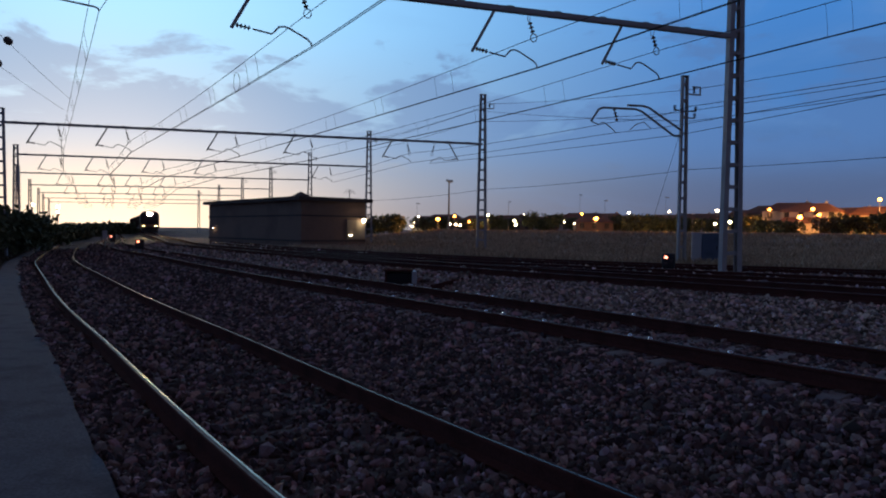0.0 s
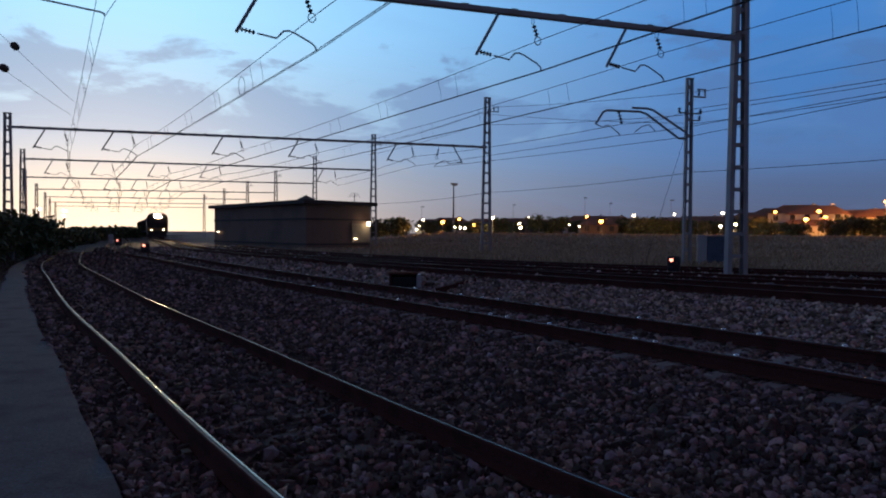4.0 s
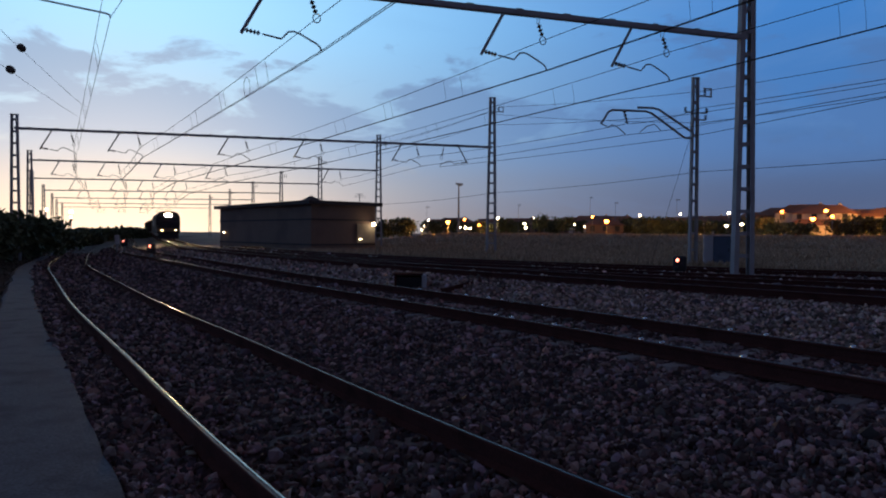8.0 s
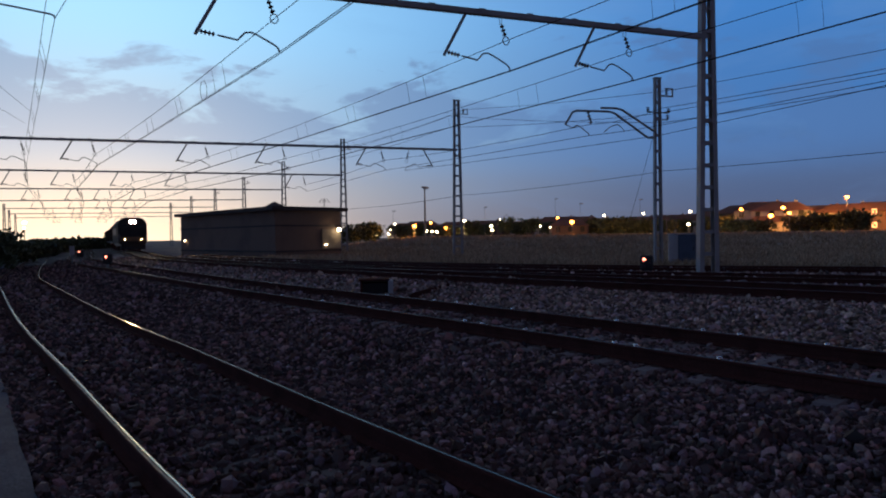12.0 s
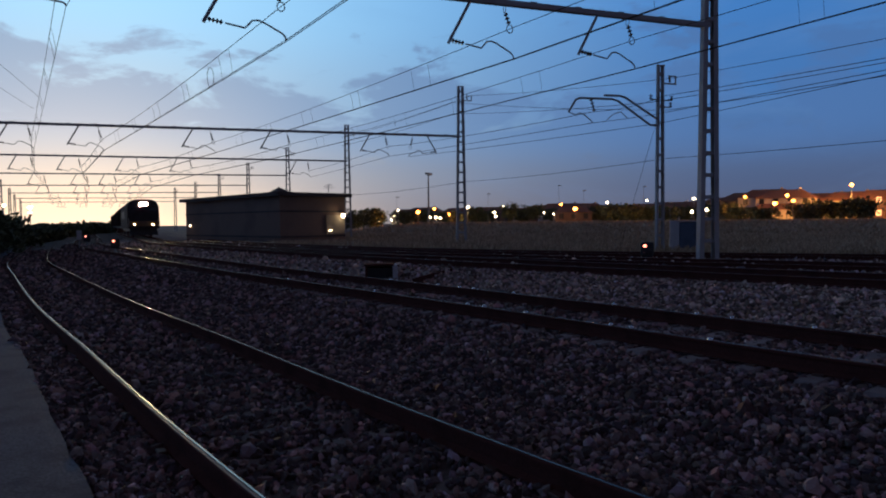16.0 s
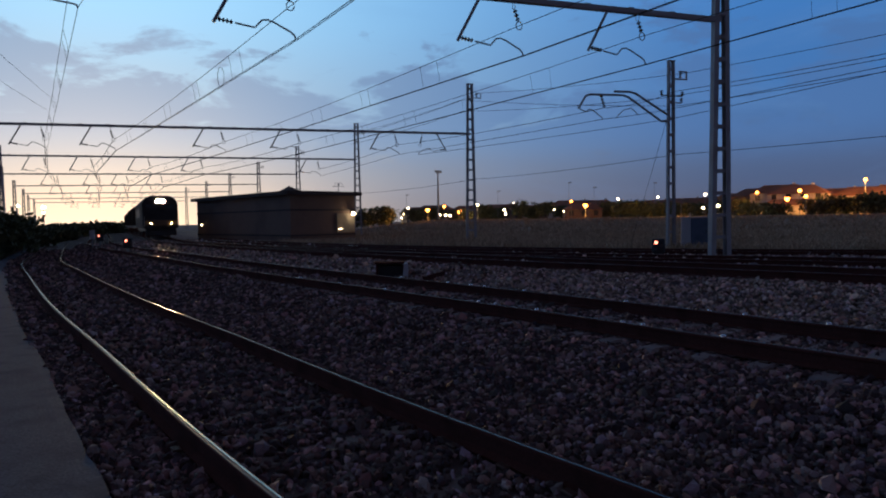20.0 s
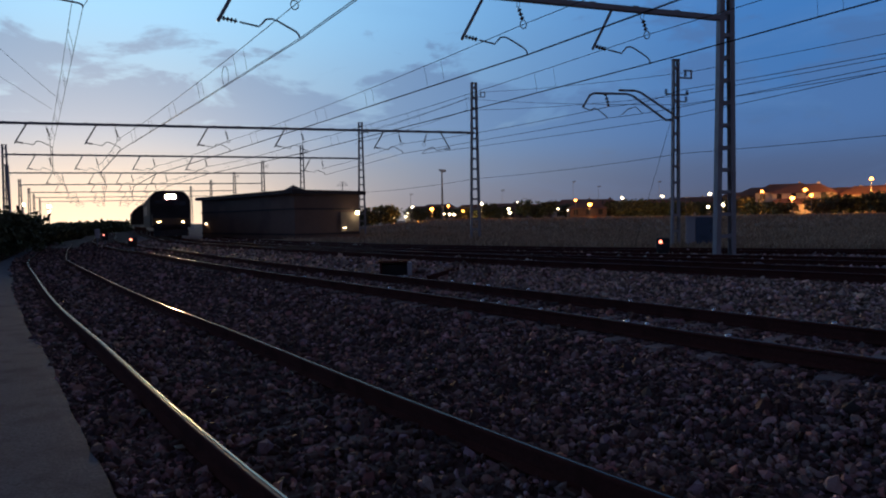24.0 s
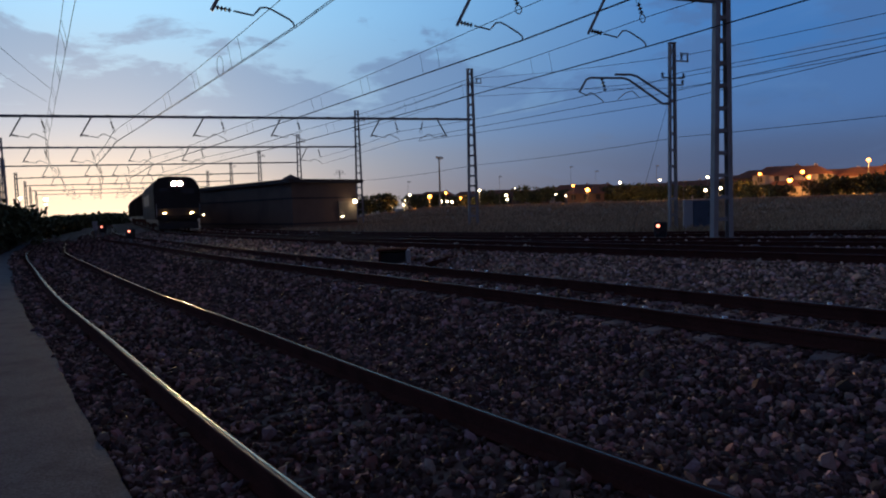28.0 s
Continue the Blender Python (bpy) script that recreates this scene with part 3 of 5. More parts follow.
for tname, tz, tpts in TRACKS:
    tr = thing("railway_track", label=TRACK_LABELS[tname], category="track", group="railway tracks")
    first = tname == "T1"
    for sgn in (-1, 1):
        at_ = sgn * (GAUGE / 2 + 0.034) + (0.02 if first and sgn < 0 else 0.0)
        bm = B()
        sweep(bm, offset_line(tpts, at_, tz, first), RAIL_SIDE)
        rail = part("rail", bm, M_RAIL, tr)
        if first:
            bm = B()
            sweep(bm, offset_line(tpts, at_, tz, True), [(-0.027, -0.003), (0.027, -0.003), (0.023, 0.0015), (-0.023, 0.0015)])
            # left head paler toward the glow, right head painted dimmer
            part("rail_head", bm, M_HEADTOP if sgn < 0 else M_DIMHEAD, rail, "dull brown steel head of the rail")
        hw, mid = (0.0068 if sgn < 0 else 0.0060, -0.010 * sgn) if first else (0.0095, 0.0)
        bm = B()
        sweep(bm, offset_line(tpts, at_ + mid, tz, first), [(-hw, -0.002), (hw, -0.002), (hw * 0.8, 0.004), (-hw * 0.8, 0.004)])
        part("running_surface", bm, (M_RAILTOP if sgn < 0 else M_DIMTOP) if first else M_DULLTOP, rail, "polished steel top of the rail" if first else "dull steel top of the rail")
    if tname == "T2":
        # added glint studs, strewn along both rails
        spots = random.Random(41)
        for sgn in (-1, 1):
            line = [q for q in offset_line(tpts, sgn * (GAUGE / 2 + 0.034), tz) if 2 < q.y < 17]
            for a, b in zip(line, line[1:]):
                if spots.random() < 0.7:
                    bo = new("glint_stud", GLINT_MESH)
                    bo.parent, bo.matrix_basis = tr, Matrix.Translation(a.lerp(b, spots.random()) + Vector((0, 0, -0.004)))
    bmj = B()
    lens = np.concatenate([[0], np.cumsum([(b - a).length for a, b in zip(tpts, tpts[1:])])])
    for s_at in np.arange(0.3, lens[-1], 0.62):
        k_at = min(int(np.searchsorted(lens, s_at)), len(tpts) - 1)
        a, b = tpts[k_at - 1], tpts[k_at]
        ang = math.degrees(math.atan2(b.y - a.y, b.x - a.x)) - 90
        for q in ((s_at - lens[k_at - 1]) / max(lens[k_at] - lens[k_at - 1], 1e-6),):
            p = a.lerp(b, q)
            if p.y < -8 or p.y > 150:
                continue
            m = pose(p.x, p.y, tz + (fall(p.x, p.y) if first else 0.0) - (0.192 if tname == "T2" else 0.176) + RNG.uniform(-0.008, 0.003), RNG.uniform(-1, 1), 0, ang + RNG.uniform(-1.5, 1.5))
            if p.length < 46:
                s = new("sleeper", PALE_SLEEPER_MESH if tname == "T2" else SLEEPER_MESH)
                if tname == "T2":
                    SLEEPER_SPOTS.append((p.x, p.y, (b - a).normalized().x, (b - a).normalized().y))
                s.parent, s.matrix_basis = tr, m
                if p.length < (30 if tname == "T2" else 22):
                    for sg in (-1, 1):
                        cl = new("rail_clip", CLIP_MESH)
                        cl.parent, cl.matrix_basis = tr, m @ pose(sg * (GAUGE / 2 + 0.034), 0, 0.004, RNG.uniform(-4, 4), RNG.uniform(-5, 5), RNG.uniform(-5, 5))
            else:
                bmesh.ops.create_cube(bmj, size=1.0, matrix=m @ Matrix.Translation((0, 0, -0.1)) @ Matrix.Diagonal((2.5, 0.24, 0.2, 1)))
    tagged(part("far_sleeper", bmj, M_SLEEPER, tr), kind="stuff")


# ---- lattice masts and gantries ----
def lattice_mast(parent, x, y, z0, height, turn, base_w=0.80, top_w=0.46, leg=0.15, deep=0.17):
    """Two tapering channel legs joined by batten plates; its ladder side faces across the beam."""
    mast = thing("mast")
    mast.parent = parent
    mast.matrix_basis = pose(x, y, z0, 0, 0, turn)
    for s in (-1, 1):
        bm = B()
        rings = []
        for w_, z_ in ((base_w, -0.1), (top_w, height)):
            o_, web, tip, d2_ = s * w_ / 2, s * (w_ / 2 - 0.018), s * (w_ / 2 - leg), deep / 2
            rings.append([bm.verts.new((x_, y_, z_)) for x_, y_ in ((o_, -d2_), (tip, -d2_), (tip, 0.016 - d2_), (web, 0.016 - d2_), (web, d2_ - 0.016), (tip, d2_ - 0.016), (tip, d2_), (o_, d2_))])
        for k in range(8):
            bm.faces.new((rings[0][k], rings[0][(k + 1) % 8], rings[1][(k + 1) % 8], rings[1][k]))
        bm.faces.new(rings[0])
        bm.faces.new(rings[1])
        bmesh.ops.recalc_face_normals(bm, faces=bm.faces[:])
        part("leg", bm, M_GALV, mast)
    zz = 0.75
    while zz < height - 0.25:
        w = base_w + (top_w - base_w) * zz / height - leg * 1.6
        for oy in (-deep / 2 - 0.006, deep / 2 + 0.006):
            part("batten_plate", box(B(), (0, oy, zz), (max(w, 0.1), 0.012, 0.115)), M_GALV, mast)
        zz += 0.72
    part("footing", box(B(), (0, 0, -0.19), (1.1, 0.7, 0.5), bevel=0.03), M_CONC, mast, "concrete footing of the mast")
    part("cap", box(B(), (0, 0, height + 0.02), (top_w + 0.04, deep + 0.06, 0.05), bevel=0.01), M_GALV, mast)
    return mast


def insulator(bm, a, b, discs=5, r=0.075):
    """A string of porcelain discs from a to b."""
    a, b = Vector(a), Vector(b)
    d = b - a
    q = Matrix.Translation(a) @ d.to_track_quat("Z", "X").to_matrix().to_4x4()
    prof = [(0.018, 0)]
    for k in range(discs):
        z = d.length * (k + 0.5) / discs
        h = d.length / discs
        prof += [(0.02, z - 0.4 * h), (r, z - 0.1 * h), (r * 0.9, z + 0.15 * h), (0.022, z + 0.3 * h)]
    prof.append((0.018, d.length))
    lathe(bm, prof, 10, q)


BEAM_Z, MSG_Z, CON_Z = 7.79, 7.02, 6.36


def support(gantry, foot, u, tip_s, z_con, z_msg, z_beam, flip=1, straight=False):
    """Drop arm, steady arm and hanging insulator of one track; u runs along the beam, tip_s where the wire hangs."""
    def at(s, z, side=0.0):
        return Vector((foot[0] + u.x * (tip_s + flip * s), foot[1] + u.y * (tip_s + flip * s), z)) + Vector((-u.y, u.x, 0)) * side
    dz = z_con - 6.36
    if straight:
        arm = part("drop_arm", tube(B(), [at(-2.3, z_beam - 0.05), at(-2.3, z_con + 0.42), at(-2.22, z_con + 0.36)], 0.045, 8), M_GALV, gantry, "steel drop arm below the beam")
        bm = B()
        insulator(bm, at(-2.2, z_con + 0.37), at(-1.78, z_con + 0.31), 5, 0.075)
        part("insulator", bm, M_INSUL, arm, "ribbed porcelain insulator")
        part("steady_arm", tube(B(), [at(-1.8, z_con + 0.31), at(-0.1, z_con + 0.09), at(-0.02, z_con + 0.06), at(0, z_con)], 0.022, 6), M_GALV, arm, "straight steady arm holding the contact wire")
        return at(0, z_con), at(-0.12, z_msg)
    arm = part("drop_arm", tube(B(), [at(-1.35, z_beam - 0.05), at(-1.98, 6.74 + dz), at(-2.02, 6.66 + dz)], 0.045, 8), M_GALV, gantry, "slanting steel drop arm below the beam")
    bm = B()
    insulator(bm, at(-1.92, 6.75 + dz), at(-1.55, 6.69 + dz), 4, 0.065)
    part("insulator", bm, M_INSUL, arm, "ribbed porcelain insulator")
    curve = [at(-1.5, 6.68 + dz), at(-1.02, 6.60 + dz), at(-0.93, 6.70 + dz), at(-0.84, 6.80 + dz), at(-0.7, 6.82 + dz), at(-0.55, 6.77 + dz), at(-0.12, 6.55 + dz), at(-0.03, 6.47 + dz), at(0, 6.37 + dz)]
    part("steady_arm", tube(B(), curve, 0.024, 6), M_GALV, arm, "bent steady arm holding the contact wire")
    hang = part("hanger", tube(B(), [at(-0.28, z_beam + 0.06, 0.08), at(-0.28, z_beam - 0.24, 0.08), at(-0.26, z_beam - 0.28, 0), at(-0.28, z_beam - 0.24, -0.08), at(-0.28, z_beam + 0.06, -0.08)], 0.012, 5), M_GALV, gantry)
    bm = B()
    insulator(bm, at(-0.26, z_beam - 0.28), at(-0.14, z_msg + 0.12), 3, 0.07)
    part("insulator", bm, M_INSUL, hang, "hanging porcelain insulator")
    ring = [at(-0.12 + 0.10 * math.cos(k * math.tau / 12), z_msg + 0.12 * math.sin(k * math.tau / 12)) for k in range(12)]
    part("wire_ring", tube(B(), ring, 0.016, 5, True), M_GALV, hang)
    return at(0, z_con), at(-0.12, z_msg)


def side_bracket(parent, foot, u, z):
    """A short arm with an upright hook at a mast's side, for a feeder."""
    p = Vector((foot[0], foot[1], z))
    bm = B()
    bar(bm, p + u * 0.2, p + u * 0.85, 0.06, 0.06)
    bar(bm, p + u * 0.82, p + u * 0.82 + Vector((0, 0, 0.34)), 0.06, 0.06)
    bar(bm, p + u * 0.42 + Vector((0, 0, 0.34)), p + u * 0.86 + Vector((0, 0, 0.34)), 0.05, 0.05)
    br = part("side_bracket", bm, M_GALV, parent, "hooked feeder bracket on the mast")
    bm = B()
    insulator(bm, p + u * 0.5 + Vector((0, 0, 0.05)), p + u * 0.5 + Vector((0, 0, 0.32)), 3, 0.07)
    part("insulator", bm, M_INSUL, br)


GANTRIES = [((9.55, 21.25), (-11.7, 14.8)), ((3.08, 47.0), (-26.4, 39.6)), ((-7.0, 65.1), (-36.9, 57.3)), ((-16.5, 83.7), (-49.5, 77.2)),
            ((-26.7, 104.0), (-62.3, 100.0)), ((-37.8, 126.0), (-75.0, 123.0)), ((-50.0, 149.0), (-88.0, 146.0)), ((-63.0, 172.0), (-101.0, 170.0))]
FIRST_TIPS = {"T1": (-8.21, 15.86), "T2": (-3.35, 17.2), "T3": (2.86, 19.1), "T4": (6.95, 20.0)}
WIRE_PTS = {n: [] for n in ("T1", "T2", "T3", "T4")}


def crossing(foot, u, span, pts):
    """How far along a beam a track's centre line passes under it."""
    best, at_s = 1e9, 0
    for k in range(200):
        s = span * k / 199
        p = Vector((foot[0] + u.x * s, foot[1] + u.y * s, 0))
        d = min((p - q).length for q in pts)
        if d < best:
            best, at_s = d, s
    return at_s


for gi, (right, left) in enumerate(GANTRIES):
    u = Vector((right[0] - left[0], right[1] - left[1], 0))
    span = u.length
    u.normalize()
    turn = math.degrees(math.atan2(u.y, u.x))
    g = thing("catenary_gantry", label="galvanised lattice-mast gantry carrying the overhead wires across the tracks", category="gantry", group="catenary gantries")
    zr, zl = gz(*right), gz(*left)
    lattice_mast(g, right[0], right[1], zr, 11.3 - zr, turn, leg=0.175 if gi == 0 else 0.16, deep=0.19 if gi == 0 else 0.17)
    side_bracket(g, right, u, 10.35)
    lattice_mast(g, left[0], left[1], zl, (10.0 if gi == 0 else 8.6) - zl, turn, 0.62, 0.40, 0.12)
    bm = B()
    beam_z = BEAM_Z + (0.16 if gi == 0 else 0.0)
    a, b = Vector((*left, beam_z)), Vector((*right, beam_z))
    for side in (-1, 1):
        o = Vector((-u.y, u.x, 0)) * 0.07 * side
        bar(bm, a + o, b + o, 0.045, 0.145)
    for k in range(int(span / 1.5)):
        p = a + u * (0.8 + 1.5 * k)
        bar(bm, p + Vector((0, 0, 0.09)) - u * 0.1, p + Vector((0, 0, 0.09)) + u * 0.1, 0.19, 0.014)
    part("beam", bm, M_GALV, g, "twin-channel steel cross beam")
    for tname, tpts in WIRE_PLAN:
        s = (Vector((*FIRST_TIPS[tname], 0)) - Vector((*left, 0))).dot(u) + 0.18 if gi == 0 else crossing(left, u, span, tpts)
        stag = 0.18 * (1 if gi % 2 else -1)
        lift = -0.1 * gi if gi < 2 else -0.15
        s += {(1, "T3"): 2.4, (1, "T4"): 3.4, (2, "T3"): 1.6, (2, "T4"): 2.2}.get((gi, tname), 0.0)
        if gi == 0 and tname == "T1":
            c, m_ = support(g, left, u, s - 0.18, 6.75, 7.5, beam_z, straight=True)
        else:
            c, m_ = support(g, left, u, s + stag, CON_Z + lift, MSG_Z + lift + (0.2 if gi == 0 else 0.0), beam_z)
        WIRE_PTS[tname].append((c, m_))
    if gi == 1:
        outer = []
        for s, way in ((25.17, 1), (26.56, -1)):
            outer.append(support(g, left, u, s, CON_Z - 0.1, MSG_Z - 0.1, beam_z, way))
    if gi == 2:
        outer.append(support(g, left, u, 27.33, CON_Z - 0.2, MSG_Z - 0.2, beam_z))


# ---- overhead wires ----
def sagging(a, b, sag, n=14):
    return [a.lerp(b, k / n) + Vector((0, 0, -4 * sag * (k / n) * (1 - k / n))) for k in range(n + 1)]


for tname, tpts in WIRE_PLAN:
    w = thing("overhead_line", label="overhead contact wire hung by droppers from a messenger wire", category="overhead wire", group="overhead lines")
    nodes = WIRE_PTS[tname]
    back = min(tpts, key=lambda q: abs((q - Vector((nodes[0][0].x, nodes[0][0].y, 0))).length - 27) + (1000 if q.y > nodes[0][0].y else 0))
    back = {"T2": Vector((10.4, -5.5, 0)), "T3": Vector((16.3, -4.3, 0)), "T4": Vector((20.4, -3.5, 0))}.get(tname, back)
    first = (Vector((back.x, back.y, CON_Z + 0.1)), Vector((back.x, back.y, MSG_Z + 0.4)))
    nodes = [first] + nodes
    for (c0, m0), (c1, m1) in zip(nodes, nodes[1:]):
        cl, ml = sagging(c0, c1, 0.02), sagging(m0, m1, 0.16)
        rad = 0.008 if tname == "T1" and c0.length < 40 else 0.011 if c0.length < 40 else 0.016
        for off in ((0.0,) if tname == "T1" else (-0.03, 0.03)):
            d = (c1 - c0).normalized()
            o = Vector((d.y, -d.x, 0)) * off
            part("contact_wire", tube(B(), [q + o for q in cl], rad, 5), M_WIRE, w)
        part("messenger_wire", tube(B(), ml, rad, 5), M_WIRE, w)
        n = max(3, int((c1 - c0).length / 4.6))
        for k in range(1, n):
            for e in (-0.018, 0.018):
                f_ = min(max(k / n + e * (1 if k % 2 else 0.6), 0), 1)
                top = m0.lerp(m1, f_) + Vector((0, 0, -4 * 0.16 * f_ * (1 - f_)))
                bot = c0.lerp(c1, f_) + Vector((0, 0, -4 * 0.02 * f_ * (1 - f_)))
                if c0.length < 75:
                    part("dropper", tube(B(), [bot, bot.lerp(top, 0.5) + Vector((0.015, 0, 0)), top], 0.0055, 4), M_WIRE, w)

    if tname == "T2":
        loop = [Vector((-7.04 + 0.09 * math.cos(k * math.tau / 16), 22.77 + 0.06 * math.cos(k * math.tau / 16), 6.62 + 0.34 * math.sin(k * math.tau / 16))) for k in range(16)]
        part("wire_loop", tube(B(), loop, 0.009, 5, True), M_WIRE, w)

# ---- single mast with a bracket, and the feeder wires along the field ----
CANT = (10.85, 29.05)
cant = thing("cantilever_mast", label="single lattice mast with an angled wire bracket beside a grey cabinet", category="mast")
cz = gz(*CANT)
lattice_mast(cant, CANT[0], CANT[1], cz, 8.5 - cz, 17, 0.44, 0.32, 0.095, 0.14)


def at_cant(s, z, side=0.0):
    return Vector((CANT[0] - 0.956 * s + 0.292 * side, CANT[1] - 0.292 * s - 0.956 * side, z))


arm = part("bracket", tube(B(), [at_cant(0.1, 5.87), at_cant(0.51, 5.86), at_cant(2.2, 6.84), at_cant(2.5, 6.91), at_cant(4.1, 6.87), at_cant(4.3, 6.79), at_cant(4.65, 6.26)], 0.05, 8), M_GALV, cant, "angled tubular wire bracket")
part("bracket_strut", tube(B(), [at_cant(0.1, 6.12), at_cant(0.4, 6.27), at_cant(1.82, 7.01), at_cant(2.11, 7.07), at_cant(2.9, 7.05)], 0.05, 8), M_GALV, cant)
part("steady_arm", tube(B(), [at_cant(4.65, 6.26), at_cant(4.29, 6.14), at_cant(4.12, 6.24), at_cant(3.94, 6.2), at_cant(3.52, 5.92), at_cant(3.49, 5.84)], 0.024, 6), M_GALV, arm)
bm = B()
insulator(bm, at_cant(3.56, 6.88), at_cant(3.39, 6.33), 4, 0.08)
part("insulator", bm, M_INSUL, arm)
side_bracket(cant, CANT, Vector((0.956, 0.292, 0)), 7.75)
part("second_steady_arm", tube(B(), [at_cant(1.7, 6.1), at_cant(1.86, 6.23), at_cant(2.06, 6.38), at_cant(2.43, 6.27), at_cant(2.77, 6.0)], 0.02, 6), M_GALV, arm)
for z, s in ((7.0, 0.5), (7.0, -0.6), (6.7, -0.55)):
    b_ = part("insulator_bracket", bar(B(), at_cant(0, z), at_cant(s, z), 0.05, 0.05), M_GALV, cant)
    bm = B()
    insulator(bm, at_cant(s, z), at_cant(s, z + 0.22), 3, 0.08)
    part("insulator", bm, M_INSUL, b_)
part("guy_wire", tube(B(), [at_cant(0.25, 5.85), at_cant(2.1, 0.4)], 0.009, 4), M_WIRE, cant)
outer_line = thing("overhead_line", label="outer overhead wires between the bracket mast and the gantries", category="overhead wire", group="overhead lines")
reach = (at_cant(3.49, 5.84), at_cant(3.39, 6.33))
ends = [(Vector((20.5, 12.0, 6.63)), Vector((20.5, 12.0, 6.85))), (Vector((10.95, 28.8, 6.4)), Vector((10.95, 28.8, 7.14))), reach, outer[0], outer[2]]
for (c0, m0), (c1, m1) in zip(ends, ends[1:]):
    part("contact_wire", tube(B(), sagging(c0, c1, 0.03), 0.013, 5), M_WIRE, outer_line)
    part("messenger_wire", tube(B(), sagging(m0, m1, 0.14), 0.013, 5), M_WIRE, outer_line)
for c0, c1 in ((at_cant(0.0, 5.97), outer[1][0]), (at_cant(0.0, 5.97), Vector((20.5, 12.0, 6.84)))):
    part("contact_wire", tube(B(), sagging(c0, c1, 0.05), 0.013, 5), M_WIRE, outer_line)
M2 = Vector((3.08, 47.0, 0))
feed_end = Vector((20.5, 12.0, 0))
FEEDS = [(10.7, (0.75, 0.1), 8.05, (0.8, 0.25), 7.35), (10.2, (-0.5, 0), 6.55, (0.3, 0), 6.3), (9.4, (-0.5, 0), 6.9, (-0.4, 0), 6.7), (4.55, (0.25, 0), 4.4, (0.3, 0), 4.2)]
for zm, om, zc, oc, ze in FEEDS:
    bm = B()
    p0, p1, p2 = M2 + Vector((om[0], om[1], zm)), Vector((CANT[0] + oc[0], CANT[1] + oc[1], zc)), feed_end + Vector((0, 0, ze))
    tube(bm, sagging(p0, p1, 0.12) + sagging(p1, p2, 0.12)[1:], 0.012, 5)
    p3 = Vector((-7.0, 65.1, zm - 0.1))
    tube(bm, sagging(p3 + Vector((om[0], om[1], 0)), p0, 0.15), 0.014, 5)
    solid("feeder_wire", bm, M_WIRE, "thin dark feeder wire strung between masts", "wire", "feeder wires")


# ---- stay wires with ball insulators near the first gantry's outer mast ----
for (x0, y0, z0_), (x1, y1, z1_), f_ in (((-11.6, 14.9, 7.45), (-14.9, 26.5, 6.7), 0.43), ((-11.6, 14.9, 6.35), (-15.0, 26.3, 6.2), 0.375)):
    st = thing("stay_wire", label="thin stay wire with a round insulator beside the outer mast", category="wire", group="stay wires")
    a, b = Vector((x0, y0, z0_)), Vector((x1, y1, z1_))
    part("wire", tube(B(), sagging(a, b, 0.05), 0.006, 5), M_WIRE, st)
    bm = B()
    m = a.lerp(b, f_)
    insulator(bm, m - (b - a).normalized() * 0.14, m + (b - a).normalized() * 0.14, 2, 0.115)
    part("insulator", bm, M_INSUL, st)


# ---- rails of the crossover between the second and third tracks ----
cross_ = thing("turnout", label="rusty crossover rails between two raised tracks", category="turnout")
for dxx in (0.0, 1.55):
    line = [Vector((-0.15 + dxx + 0.36 * k, 16.2 + dxx * 0.25 + 0.9 * k - 0.025 * k * k, 0.22 + 0.022 * k)) for k in range(9)]
    bm = B()
    sweep(bm, line, RAIL_SIDE)
    part("rail", bm, M_RAIL, cross_)


